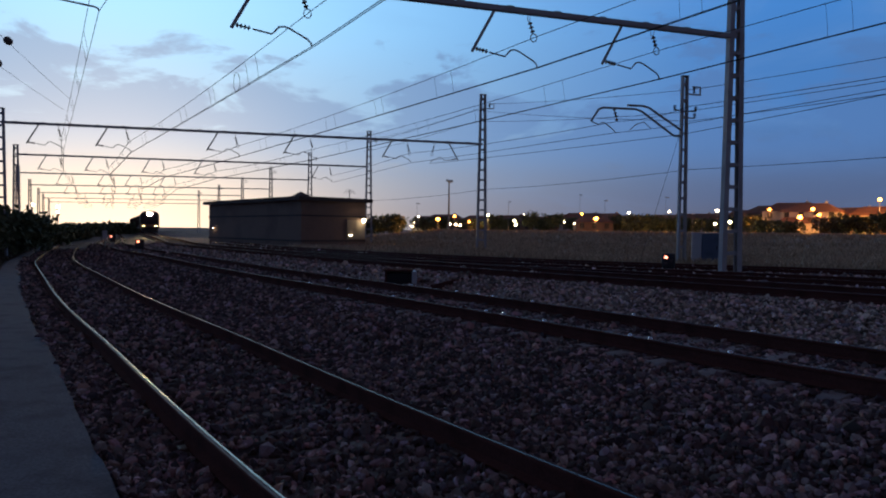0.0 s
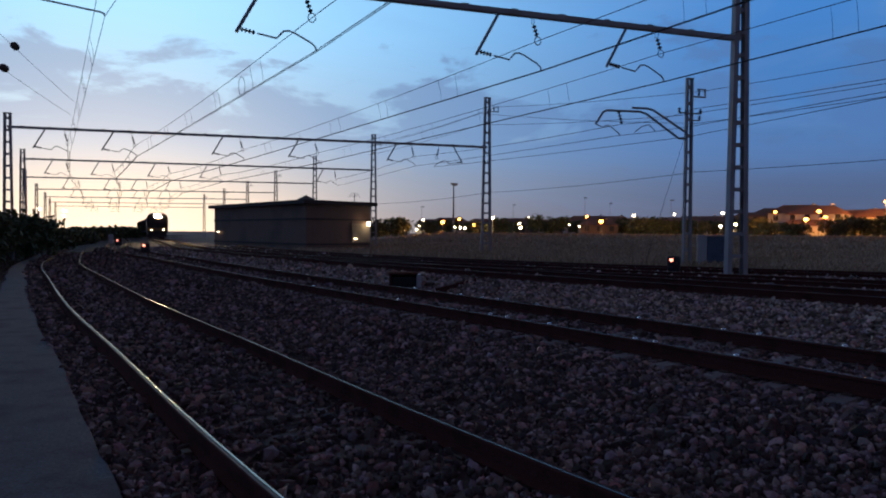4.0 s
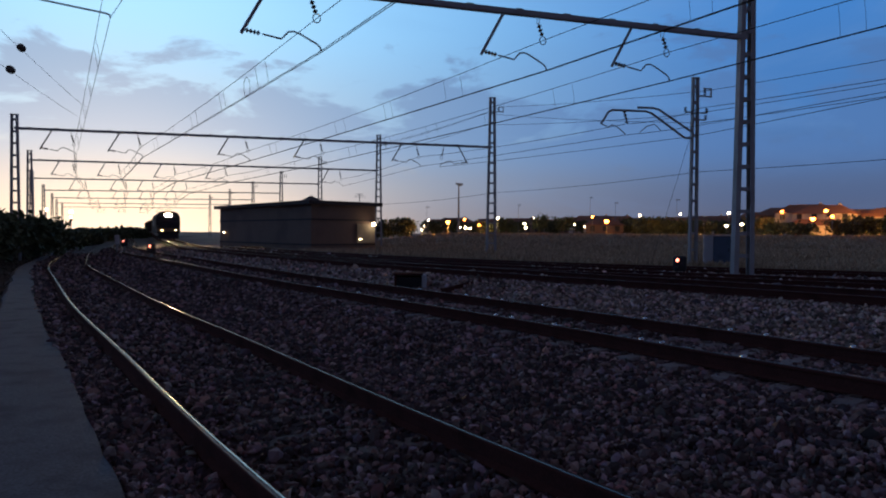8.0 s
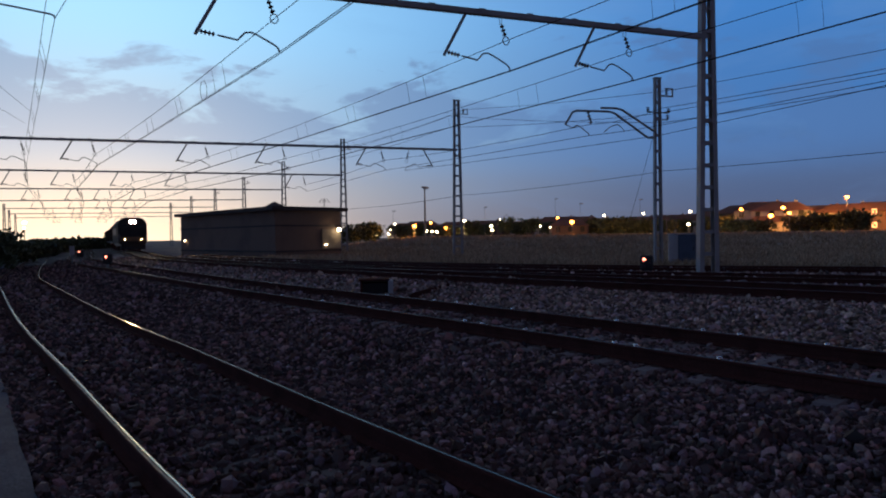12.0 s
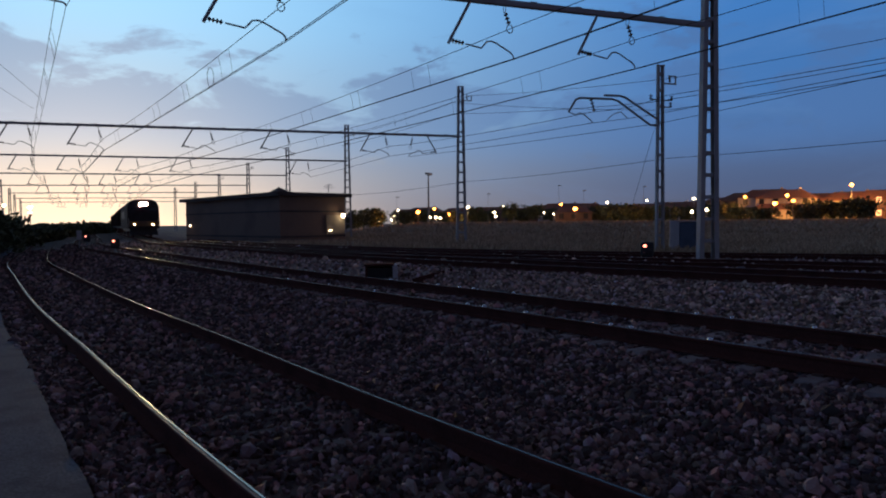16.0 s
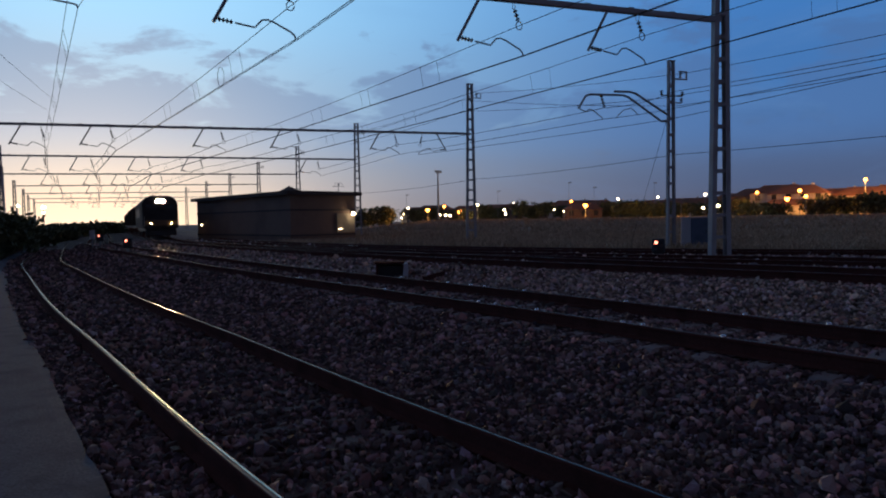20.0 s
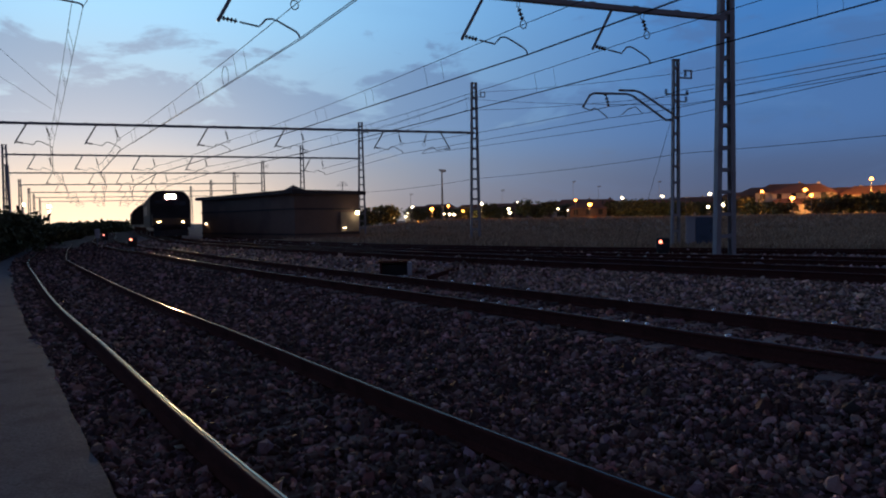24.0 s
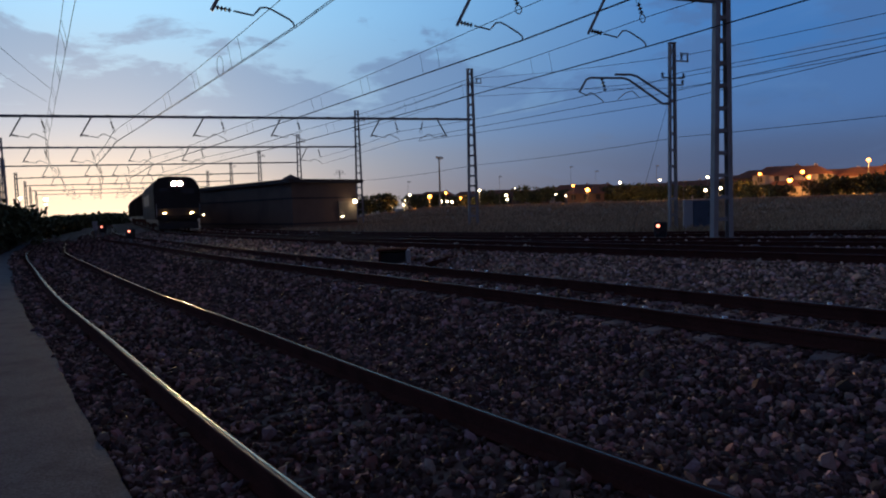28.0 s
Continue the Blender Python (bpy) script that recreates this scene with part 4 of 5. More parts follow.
# ---- low trackside building ----
def make_building():
    c, along, across = Vector((-10.7, 50.9, 0)), Vector((-0.66, 0.751, 0)), Vector((0.751, 0.66, 0))
    length, width, h, z0 = 18.0, 6.03, 4.15, 0.0
    b = thing("trackside_building", label="long low brown brick railway building with a lit end wall", category="building")
    p = [c, c + across * width, c + across * width + along * length, c + along * length]

    def slab(name, q, z_lo, z_hi, material, label=""):
        bm = B()
        lo = [bm.verts.new((v.x, v.y, z_lo)) for v in q]
        hi = [bm.verts.new((v.x, v.y, z_hi)) for v in q]
        bm.faces.new(lo[::-1])
        bm.faces.new(hi)
        for k in range(len(q)):
            bm.faces.new((lo[k], lo[(k + 1) % len(q)], hi[(k + 1) % len(q)], hi[k]))
        return part(name, bm, material, b, label)

    slab("wall", p, z0 - 0.5, h - 0.35, M_BRICK)
    e = 0.45
    q = [c - along * e - across * e, c + across * (width + e) - along * e, c + across * (width + e) + along * (length + e), c + along * (length + e) - across * e]
    slab("roof", q, h - 0.35, h - 0.05, M_ROOF, "flat dark roof with a deep edge")
    bm = B()
    ridge = [c + across * 0.5 + along * 1.2, c + across * 1.8 + along * 1.2, c + across * 1.8 + along * 3.0, c + across * 0.5 + along * 3.0]
    lo = [bm.verts.new((v.x, v.y, h - 0.05)) for v in ridge]
    tip = bm.verts.new((*(sum(ridge, Vector()) / 4).xy, h + 0.45))
    for k in range(4):
        bm.faces.new((lo[k], lo[(k + 1) % 4], tip))
    part("roof_vent", bm, M_ROOF, b, "small pointed vent on the roof")
    n_out = Vector((along.x, along.y, 0)) * -1
    for zb in (0.55, 2.55):
        ee = 0.05
        qq = [c - along * ee - across * ee, c + across * (width + ee) - along * ee, c + across * (width + ee) + along * (length + ee), c + along * (length + ee) - across * ee]
        slab("band_course", qq, zb, zb + 0.14, M_ROOF, "dark projecting band of brickwork")
    # paler panel painting the lamp's pool of light on the end wall, one lit slot below it, a small lamp far along the
    # side wall
    m0, m1 = c + across * 4.15 + n_out * 0.07, c + across * 5.93 + n_out * 0.07
    part("lamplit_panel", bar(B(), (*m0.xy, 1.55), (*m1.xy, 1.55), 0.12, 1.55), M_LITWALL, b, "paler panel marking the lamp's pool of light on the wall")
    q_ = c + across * 4.48 + n_out * 0.16
    part("window_light", box(B(), (0, 0, 0), (0.26, 0.08, 0.06), Matrix.Translation((*q_.xy, 1.07)) @ Matrix.Rotation(radians(41.3), 4, "Z"), 0.01), M_WHITE_LAMP, b, "small lit slot in the end wall")
    at_lamp = c + across * 5.6 + n_out * 0.42
    lamp = part("wall_lamp", box(B(), (0, 0, 0), (0.22, 0.22, 0.16), Matrix.Translation((*(at_lamp - n_out * 0.07).xy, 2.45)), 0.03), M_POLE, b)
    part("lamp_arm", bar(B(), (*(at_lamp - n_out * 0.45).xy, 2.5), (*(at_lamp - n_out * 0.05).xy, 2.5), 0.05, 0.05), M_POLE, lamp)
    bm = B()
    bmesh.ops.create_icosphere(bm, subdivisions=2, radius=0.17, matrix=Matrix.Translation((*at_lamp.xy, 2.30)))
    part("lamp_glass", bm, M_WHITE_LAMP, lamp, "glowing white lamp glass")
    glow_lamp = bpy.data.lights.new("wall_light", "POINT")
    glow_lamp.energy, glow_lamp.color, glow_lamp.shadow_soft_size = 11.0, (1.0, 0.80, 0.52), 0.1
    new("wall_light", glow_lamp).location = (*(at_lamp + n_out * 0.25).xy, 2.22)
    w_at = c + along * 16.7 - across * 0.16
    side_lamp = part("side_lamp", box(B(), (0, 0, 0), (0.24, 0.30, 0.14), Matrix.Translation((*w_at.xy, 1.66)), 0.03), M_POLE, b)
    bm = B()
    bmesh.ops.create_icosphere(bm, subdivisions=2, radius=0.08, matrix=Matrix.Translation((*w_at.xy, 1.55)))
    part("lamp_glass", bm, M_WHITE_LAMP, side_lamp, "small glowing lamp glass")
    bm = B()
    mast_p = c + across * (width - 0.9) + along * 1.0
    tube(bm, [(*mast_p.xy, h - 0.1), (*mast_p.xy, h + 0.75)], 0.03)
    for k in range(3):
        bar(bm, (mast_p.x - 0.5 + 0.1 * k, mast_p.y, h + 0.45 + 0.14 * k), (mast_p.x + 0.5 - 0.1 * k, mast_p.y, h + 0.45 + 0.14 * k), 0.025)
    part("aerial", bm, M_POLE, b)


make_building()


# ---- trackside cabinet, dwarf signals, open box ----
def make_cabinet():
    x, y = 31.4 * math.sin(radians(22.35)), 31.4 * math.cos(radians(22.35))
    c = thing("relay_cabinet", x, y, gz(x, y), -20, "blue-grey steel relay cabinet with a pale end panel", "cabinet")
    part("plinth", box(B(), (0, 0, 0.05), (1.24, 0.72, 0.18), bevel=0.02), M_CONC, c)
    part("body", box(B(), (0.2, 0, 0.74), (0.76, 0.64, 1.22), bevel=0.02), M_CAB, c)
    part("end_panel", box(B(), (-0.39, 0, 0.74), (0.4, 0.66, 1.24), bevel=0.02), M_CABLIGHT, c, "pale painted end panel")
    part("lid", box(B(), (0, 0, 1.385), (1.24, 0.74, 0.06), bevel=0.02), M_CABLIGHT, c)
    d = part("door", box(B(), (0.2, -0.335, 0.74), (0.66, 0.025, 1.08), bevel=0.008), M_CAB, c)
    part("handle", box(B(), (0.44, -0.36, 0.75), (0.03, 0.03, 0.16), bevel=0.006), M_BLACK, d)


make_cabinet()


def dwarf_signal(x, y, face, label, lift=0.0):
    s = thing("dwarf_signal", x, y, gz(x, y) - 0.09, face, label, "signal", "dwarf signals")
    part("base", box(B(), (0, 0, 0.06), (0.5, 0.4, 0.22), bevel=0.02), M_CONC, s)
    if lift:
        part("post", tube(B(), [(0, 0, 0.1), (0, 0, lift + 0.2)], 0.06, 8), M_POLE, s)
    part("housing", box(B(), (0, 0, 0.38 + lift), (0.44, 0.26, 0.52), bevel=0.05), M_BLACK, s, "black signal housing")
    for dx_, dz_, m_, nm in ((-0.08, 0.51, M_RED_LAMP, "red_lens"), (0.1, 0.35, M_BLACK, "dark_lens"), (-0.1, 0.25, M_BLACK, "dark_lens")):
        hood = part("hood", lathe(B(), [(0.09, 0), (0.095, 0.02), (0.095, 0.10), (0.085, 0.10)], 12, Matrix.Translation((dx_, -0.12, dz_ + lift)) @ Matrix.Rotation(radians(90), 4, "X")), M_BLACK, s)
        part(nm, lathe(B(), [(0.06, 0.0), (0.058, 0.03), (0.03, 0.05)], 12, Matrix.Translation((dx_, -0.205, dz_ + lift)) @ Matrix.Rotation(radians(90), 4, "X")), m_, hood)


dwarf_signal(24.0 * math.sin(radians(19.5)), 24.0 * math.cos(radians(19.5)), -19, "small black dwarf signal showing red beside the far track", 0.13)
dwarf_signal(-15.75, 34.5, 25, "small black signal on a low post showing red between two tracks", 0.36)
dwarf_signal(-24.4, 49.0, 27, "distant small signal on a low post showing red", 0.40)


def make_marker_board():
    x, y = 50.5 * math.sin(radians(-27.0)), 50.5 * math.cos(radians(-27.0))
    m = thing("marker_board", x, y, gz(x, y), 27, "pale upright marker board on a post between the tracks", "sign")
    part("post", tube(B(), [(0, 0.03, -0.1), (0, 0.03, 1.2)], 0.04, 8), M_POLE, m)
    part("board", box(B(), (0, -0.02, 0.98), (0.3, 0.03, 0.62), bevel=0.008), M_CABLIGHT, m)


make_marker_board()


def make_open_box():
    x, y = 18.3 * math.sin(radians(-3.4)), 18.3 * math.cos(radians(-3.4))
    c = thing("cable_chamber", x, y, gz(x, y) - 0.05, 4, "open dark trackside cable chamber with a pale end slab", "cable box")
    part("back_slab", box(B(), (0, 0.34, 0.22), (0.8, 0.06, 0.46), bevel=0.01), M_CONC, c)
    part("lid", box(B(), (-0.03, 0.02, 0.46), (0.82, 0.7, 0.05), bevel=0.01), M_RAIL, c, "rusty steel lid")
    part("side_slab", box(B(), (-0.38, 0, 0.22), (0.06, 0.66, 0.44), bevel=0.01), M_RAIL, c)
    part("end_slab", box(B(), (0.41, -0.02, 0.22), (0.13, 0.68, 0.44), bevel=0.015), M_CABLIGHT, c, "pale concrete end slab")
    part("inner_frame", box(B(), (0, 0.1, 0.2), (0.7, 0.3, 0.34), bevel=0.01), M_BLACK, c)


make_open_box()


# ---- the train on the third track ----
def lamp_disc(x, z, y, r, dome=0.05):
    return lathe(B(), [(r, 0), (r * 0.96, dome * 0.5), (r * 0.6, dome)], 16, Matrix.Translation((x, y, z)) @ Matrix.Rotation(radians(90), 4, "X"))


def make_loco():
    """Origin on the rail under the middle; the front looks to -y."""
    l = thing("locomotive", label="dark freight locomotive with blazing headlamps coming along the track", category="locomotive")
    bm = B()
    half, side_, top = 9.4, 1.45, 3.75
    prof = [(-side_, 0.85), (side_, 0.85), (side_, 3.1), (1.15, 3.6), (0.7, top), (-0.7, top), (-1.15, 3.6), (-side_, 3.1)]
    front = [bm.verts.new((x, -half - (0.28 if z < 1.9 else 0.0) + max(0, z - 1.9) * 0.22, z)) for x, z in prof]
    rear = [bm.verts.new((x, half, z)) for x, z in prof]
    for k in range(8):
        bm.faces.new((front[k], front[(k + 1) % 8], rear[(k + 1) % 8], rear[k]))
    bm.faces.new(front[::-1])
    bm.faces.new(rear)
    bmesh.ops.bevel(bm, geom=[e for e in bm.edges], offset=0.07, segments=2, affect="EDGES", clamp_overlap=True)
    body = part("body", bm, M_LOCO, l)
    part("front_band", box(B(), (0, -half - 0.27, 1.35), (2.6, 0.06, 0.5), bevel=0.02), M_LOCOBAND, body, "dull brown band across the nose")
    for s in (-1, 1):
        part("windscreen", box(B(), (0, 0, 0), (1.0, 0.05, 0.72), pose(s * 0.62, -half + 0.17, 2.62, -12, 0, 0), 0.03), M_GLASS, body, "dark cab windscreen")
        part("marker_lamp", lamp_disc(s * 0.85, 1.22, -half - 0.30, 0.105), M_MARKER, body, "dim amber marker lamp")
        part("buffer", lathe(B(), [(0.1, 0), (0.1, 0.4), (0.24, 0.42), (0.24, 0.48)], 14, Matrix.Translation((s * 0.88, -half - 0.2, 1.02)) @ Matrix.Rotation(radians(90), 4, "X")), M_BLACK, l)
        part("side_grille", box(B(), (s * 1.455, 1.5, 2.3), (0.03, 9.0, 0.8), bevel=0.008), M_BLACK, body)
        part("handrail", tube(B(), [(s * 1.35, -half - 0.32, 1.0), (s * 1.35, -half - 0.36, 1.9)], 0.02, 5), M_GALV, l)
        # long black tube added to narrow the beam, in place of a reflector
        hood = part("headlamp_hood", lathe(B(), [(0.135, -0.05), (0.14, 0.75), (0.125, 0.75), (0.122, -0.02), (0.05, -0.03)], 20, Matrix.Translation((s * 0.2, -half + 0.22, 3.24)) @ Matrix.Rotation(radians(90), 4, "X")), M_BLACK, body)
        part("headlamp", lamp_disc(s * 0.2, 3.24, -half + 0.20, 0.115, 0.02), M_HEAD, hood, "blazing warm white headlamp")
    part("headlamp_housing", box(B(), (0, -half + 0.42, 3.24), (1.0, 0.42, 0.5), bevel=0.06), M_BLACK, body)
    part("plough", box(B(), (0, -half - 0.2, 0.45), (2.5, 0.12, 0.5), bevel=0.04), M_BLACK, l)
    part("underframe", box(B(), (0, 0, 0.75), (2.5, 2 * half - 0.6, 0.35), bevel=0.03), M_BLACK, l)
    for yb in (-5.6, 5.6):
        bogie = part("bogie", box(B(), (0, yb, 0.55), (2.1, 3.6, 0.35), bevel=0.05), M_BLACK, l)
        for ya in (yb - 1.3, yb + 1.3):
            bm = B()
            for s in (-1, 1):
                lathe(bm, [(0.5, -0.07), (0.55, -0.02), (0.53, 0.06)], 20, Matrix.Translation((s * 0.85, ya, 0.52)) @ Matrix.Rotation(radians(90 * s), 4, "Y"))
            tube(bm, [(-0.85, ya, 0.52), (0.85, ya, 0.52)], 0.08, 8)
            part("wheelset", bm, M_RAIL, bogie)
    return l


def make_wagon():
    w = thing("freight_wagon", label="dark covered freight wagon behind the locomotive", category="wagon", group="freight wagons")
    bm = B()
    prof = [(-1.4, 1.1), (1.4, 1.1), (1.4, 3.2), (1.0, 3.6), (0, 3.75), (-1.0, 3.6), (-1.4, 3.2)]
    fr, re = [[bm.verts.new((x, yy, z)) for x, z in prof] for yy in (-6.8, 6.8)]
    for k in range(7):
        bm.faces.new((fr[k], fr[(k + 1) % 7], re[(k + 1) % 7], re[k]))
    bm.faces.new(fr[::-1])
    bm.faces.new(re)
    body = part("body", bm, M_WAGON, w)
    for k in range(9):
        for s in (-1, 1):
            part("rib", box(B(), (s * 1.43, -6.4 + 1.6 * k, 2.15), (0.07, 0.1, 2.0), bevel=0.01), M_WAGON, body)
    part("underframe", box(B(), (0, 0, 0.95), (2.5, 13.2, 0.28), bevel=0.03), M_BLACK, w)
    for ya in (-4.6, 4.6):
        bm = B()
        for s in (-1, 1):
            lathe(bm, [(0.42, -0.07), (0.48, -0.02), (0.46, 0.06)], 18, Matrix.Translation((s * 0.85, ya, 0.46)) @ Matrix.Rotation(radians(90 * s), 4, "Y"))
        tube(bm, [(-0.85, ya, 0.46), (0.85, ya, 0.46)], 0.07, 8)
        part("wheelset", bm, M_RAIL, w)
    return w


LOCO = make_loco()
WAGONS = [make_wagon()]
for k in range(4):
    WAGONS.append(copy_thing(WAGONS[0], Matrix()))

T3_PTS = TRACKS[2][2]
T3_S = [0.0]
for a, b in zip(T3_PTS, T3_PTS[1:]):
    T3_S.append(T3_S[-1] + (b - a).length)


def on_track(s):
    """Place and heading (degrees, of travel towards the camera) at s metres along the third track."""
    k = int(np.clip(np.searchsorted(T3_S, s) - 1, 0, len(T3_PTS) - 2))
    a, b = T3_PTS[k], T3_PTS[k + 1]
    p = a.lerp(b, (s - T3_S[k]) / (T3_S[k + 1] - T3_S[k]))
    return p


def vehicle_pose(s, wheelbase):
    f_, r_ = on_track(s - wheelbase / 2), on_track(s + wheelbase / 2)
    m = (f_ + r_) / 2
    d = r_ - f_
    return pose(m.x, m.y, 0.453, 0, 0, math.degrees(math.atan2(d.y, d.x)) - 90)


# ---- skyline: street lamps, trees, houses across the field ----
def polar(az, d):
    return d * math.sin(radians(az)), d * math.cos(radians(az))


LAMPS = [
    (-4.77, 150, 4.39, 'w', 0.5),
    (-3.23, 170, 3.2, 'w', 1),
    (-3.38, 130, 2.15, 'w', 0.6),
    (-2.33, 190, 2.59, 'w', 0.7),
    (-2.14, 190, 3.77, 'w', 0.3),
    (-1.75, 150, 4.62, 'w', 0.5),
    (-0.05, 125, 3.71, 'o', 1.2),
    (1.39, 140, 4.61, 'o', 0.8),
    (1.0, 170, 3.18, 'w', 0.8),
    (1.5, 130, 2.6, 'w', 0.5),
    (1.9, 150, 2.76, 'w', 0.7),
    (2.69, 140, 3.44, 'o', 0.8),
    (3.14, 150, 2.92, 'w', 0.5),
    (4.32, 130, 4.68, 'w', 0.6),
    (5.37, 170, 3.3, 'w', 0.8),
    (6.64, 150, 3.91, 'w', 0.8),
    (6.75, 130, 2.82, 'w', 0.6),
    (7.47, 170, 5.85, 'w', 0.4),
    (9.62, 170, 3.58, 'w', 0.4),
    (10.92, 150, 3.75, 'w', 0.3),
    (11.79, 150, 3.39, 'w', 0.6),
    (12.39, 140, 5.3, 'o', 0.6),
    (13.58, 125, 4.06, 'o', 1.4),
    (13.31, 155, 3.34, 'o', 0.6),
    (15.73, 190, 4.11, 'w', 0.3),
    (16.27, 150, 5.85, 'w', 0.7),
    (18.28, 150, 4.0, 'w', 0.7),
    (18.73, 150, 3.76, 'w', 0.5),
    (20.49, 190, 4.84, 'w', 0.6),
    (21.45, 170, 4.22, 'w', 0.7),
    (22.99, 130, 3.32, 'w', 0.7),
    (23.16, 170, 3.17, 'w', 0.5),
    (24.11, 130, 3.63, 'w', 0.8),
    (26.59, 170, 4.43, 'w', 0.7),
    (27.57, 170, 5.62, 'w', 0.7),
    (29.04, 140, 4.79, 'o', 1.5),
    (28.7, 155, 4.07, 'o', 0.7),
    (32.84, 170, 5.33, 'w', 0.8),
    (33.19, 190, 6.03, 'w', 0.5),
    (19.47, 190, 7.31, 'w', 0.9),
    (23.14, 150, 6.33, 'w', 0.9),
    (26.93, 140, 6.19, 'o', 0.7),
    (29.89, 125, 5.76, 'o', 0.9),
    (30.31, 125, 4.81, 'o', 0.7),
    (34.13, 155, 8.55, 'o', 1.2),
    (34.08, 170, 5.8, 'w', 0.7),
    (-31.77, 120, 4.85, 'w', 0.7), (-30.13, 120, 4.6, 'w', 0.9), (-30.15, 120, 3.8, 'w', 0.3),
]
for az_, d_, z_, c_, s_ in LAMPS:
    x, y = polar(az_, d_)
    z0 = gz(x, y)
    tone = "orange sodium" if c_ == "o" else "white"
    l = thing("street_lamp", x, y, z0, -az_, f"distant {tone} street lamp glowing across the field", "street lamp", "street lamps")
    h = max(z_ - z0, 1.2)
    part("pole", tube(B(), [(0, 0, -0.1), (0, 0.1, h * 0.9), (0, 0, h + 0.3), (0, -0.3, h + 0.32)], 0.07, 6), M_POLE, l)
    head = part("lamp_head", box(B(), (0, -0.35, h + 0.30), (0.4, 0.7, 0.14), bevel=0.04), M_POLE, l)
    bm = B()
    bmesh.ops.create_icosphere(bm, subdivisions=2, radius=0.16 + 0.18 * s_, matrix=Matrix.Translation((0, -0.35, h)) @ Matrix.Diagonal((1, 1, 0.85, 1)))
    part("lamp_globe", bm, M_ORANGE_LAMP if c_ == "o" else M_WHITE_LAMP, head, f"glowing {tone} globe")


for k, (az_, d_, z_, c_, s_) in enumerate(q for q in LAMPS if q[3] == "o" and q[4] >= 1.2):
    x, y = polar(az_, d_)
    ld = bpy.data.lights.new("sodium_light", "POINT")
    ld.energy, ld.color, ld.shadow_soft_size = 6500.0 if az_ > 25 else 2600.0, (1.0, 0.40, 0.09), 0.4
    lo_ = new("sodium_light", ld)
    lo_.location = (x - 0.02 * x, y - 0.02 * y, z_ - 0.3)


# fill lights added away from any pole, to warm the field and houses
for az_, d_, z_ in ((5.6, 128, 3.6), (20.5, 118, 3.6)):
    ld = bpy.data.lights.new("field_fill_light", "POINT")
    ld.energy, ld.color, ld.shadow_soft_size = 1100.0, (1.0, 0.72, 0.42), 0.4
    new("field_fill_light", ld).location = (*polar(az_, d_), z_)


def make_tree(name, x, y, h, spread, seed, label, trunk_h=0.35, palm=False):
    rng = random.Random(seed)
    z0 = gz(x, y)
    t = thing(name, x, y, z0, rng.uniform(0, 360), label, "tree" if name != "bush" else "bush", "trees across the field" if name != "bush" else "bushes beside the path")
    bm = B()
    tube(bm, [(0, 0, -0.2), (0.03 * h, 0.02, h * 0.2), (0.01, 0.03 * h, h * trunk_h), (0, 0, h * 0.7)], h * 0.022, 6)
    limbs = []
    for k in range(6):
        a = rng.uniform(0, math.tau)
        e = Vector((math.cos(a) * spread * 0.55, math.sin(a) * spread * 0.55, h * rng.uniform(0.55, 0.85)))
        tube(bm, [(0, 0, h * trunk_h * rng.uniform(0.7, 1.1)), e * 0.5 + Vector((0, 0, h * 0.2)), e], h * 0.009, 5)
        limbs.append(e)
    part("trunk", bm, M_BARK, t)
    verts, faces = [], []
    for k in range(int(420 * max(0.5, min(spread / 2.5, 2.2)))):
        c = rng.choice(limbs) * rng.uniform(0.5, 1.15) + Vector((rng.gauss(0, 0.26), rng.gauss(0, 0.26), rng.gauss(0, 0.2))) * spread
        c.z = min(max(c.z, h * 0.12), h * rng.uniform(0.85, 1.02))
        s = spread * rng.uniform(0.06, 0.14)
        for j in range(3):
            n = Vector((rng.gauss(0, 1), rng.gauss(0, 1), rng.gauss(0, 1))).normalized()
            a = n.orthogonal().normalized() * s
            b = n.cross(a)
            o = c + Vector((rng.gauss(0, 1), rng.gauss(0, 1), rng.gauss(0, 1))) * s * 0.6
            i = len(verts)
            verts += [o + a, o + b * 0.6, o - a, o - b * 0.6]
            faces.append((i, i + 1, i + 2, i + 3))
    me = bpy.data.meshes.new("crown")
    me.from_pydata([tuple(v) for v in verts], [], faces)
    me.materials.append(M_LEAF)
    cr = new("crown", me)
    cr.parent = t
    tagged(cr, "uneven dark leafy crown")


TREE_SPOTS = [(-5.0, 118, 5.0, 2.6), (-4.2, 112, 4.8, 2.8), (-3.5, 125, 4.2, 2.4), (-1.2, 150, 4.4, 3.2), (0.4, 165, 4.5, 3.4), (2.2, 160, 3.8, 2.8), (4.9, 150, 5.2, 3.0), (6.1, 165, 4.3, 3.0), (7.9, 140, 5.9, 2.4), (9.0, 150, 4.2, 3.0),
              (10.1, 140, 5.2, 2.4), (11.6, 155, 4.4, 3.0), (13.0, 170, 4.4, 3.4), (14.6, 160, 4.6, 3.0), (15.8, 140, 4.6, 3.2), (17.2, 130, 4.4, 3.6), (18.4, 126, 4.2, 3.4), (19.6, 130, 4.0, 3.0), (21.0, 140, 4.3, 3.2), (22.4, 150, 4.2, 3.0),
              (24.6, 150, 4.8, 3.0), (25.8, 135, 4.4, 2.8), (26.6, 120, 3.4, 2.6), (28.2, 115, 3.2, 2.6), (31.0, 118, 3.8, 2.8), (32.2, 125, 4.6, 3.0), (33.4, 130, 4.2, 3.0), (34.6, 120, 4.4, 3.2), (3.4, 120, 3.4, 2.4), (-6.2, 140, 4.6, 3.0)]
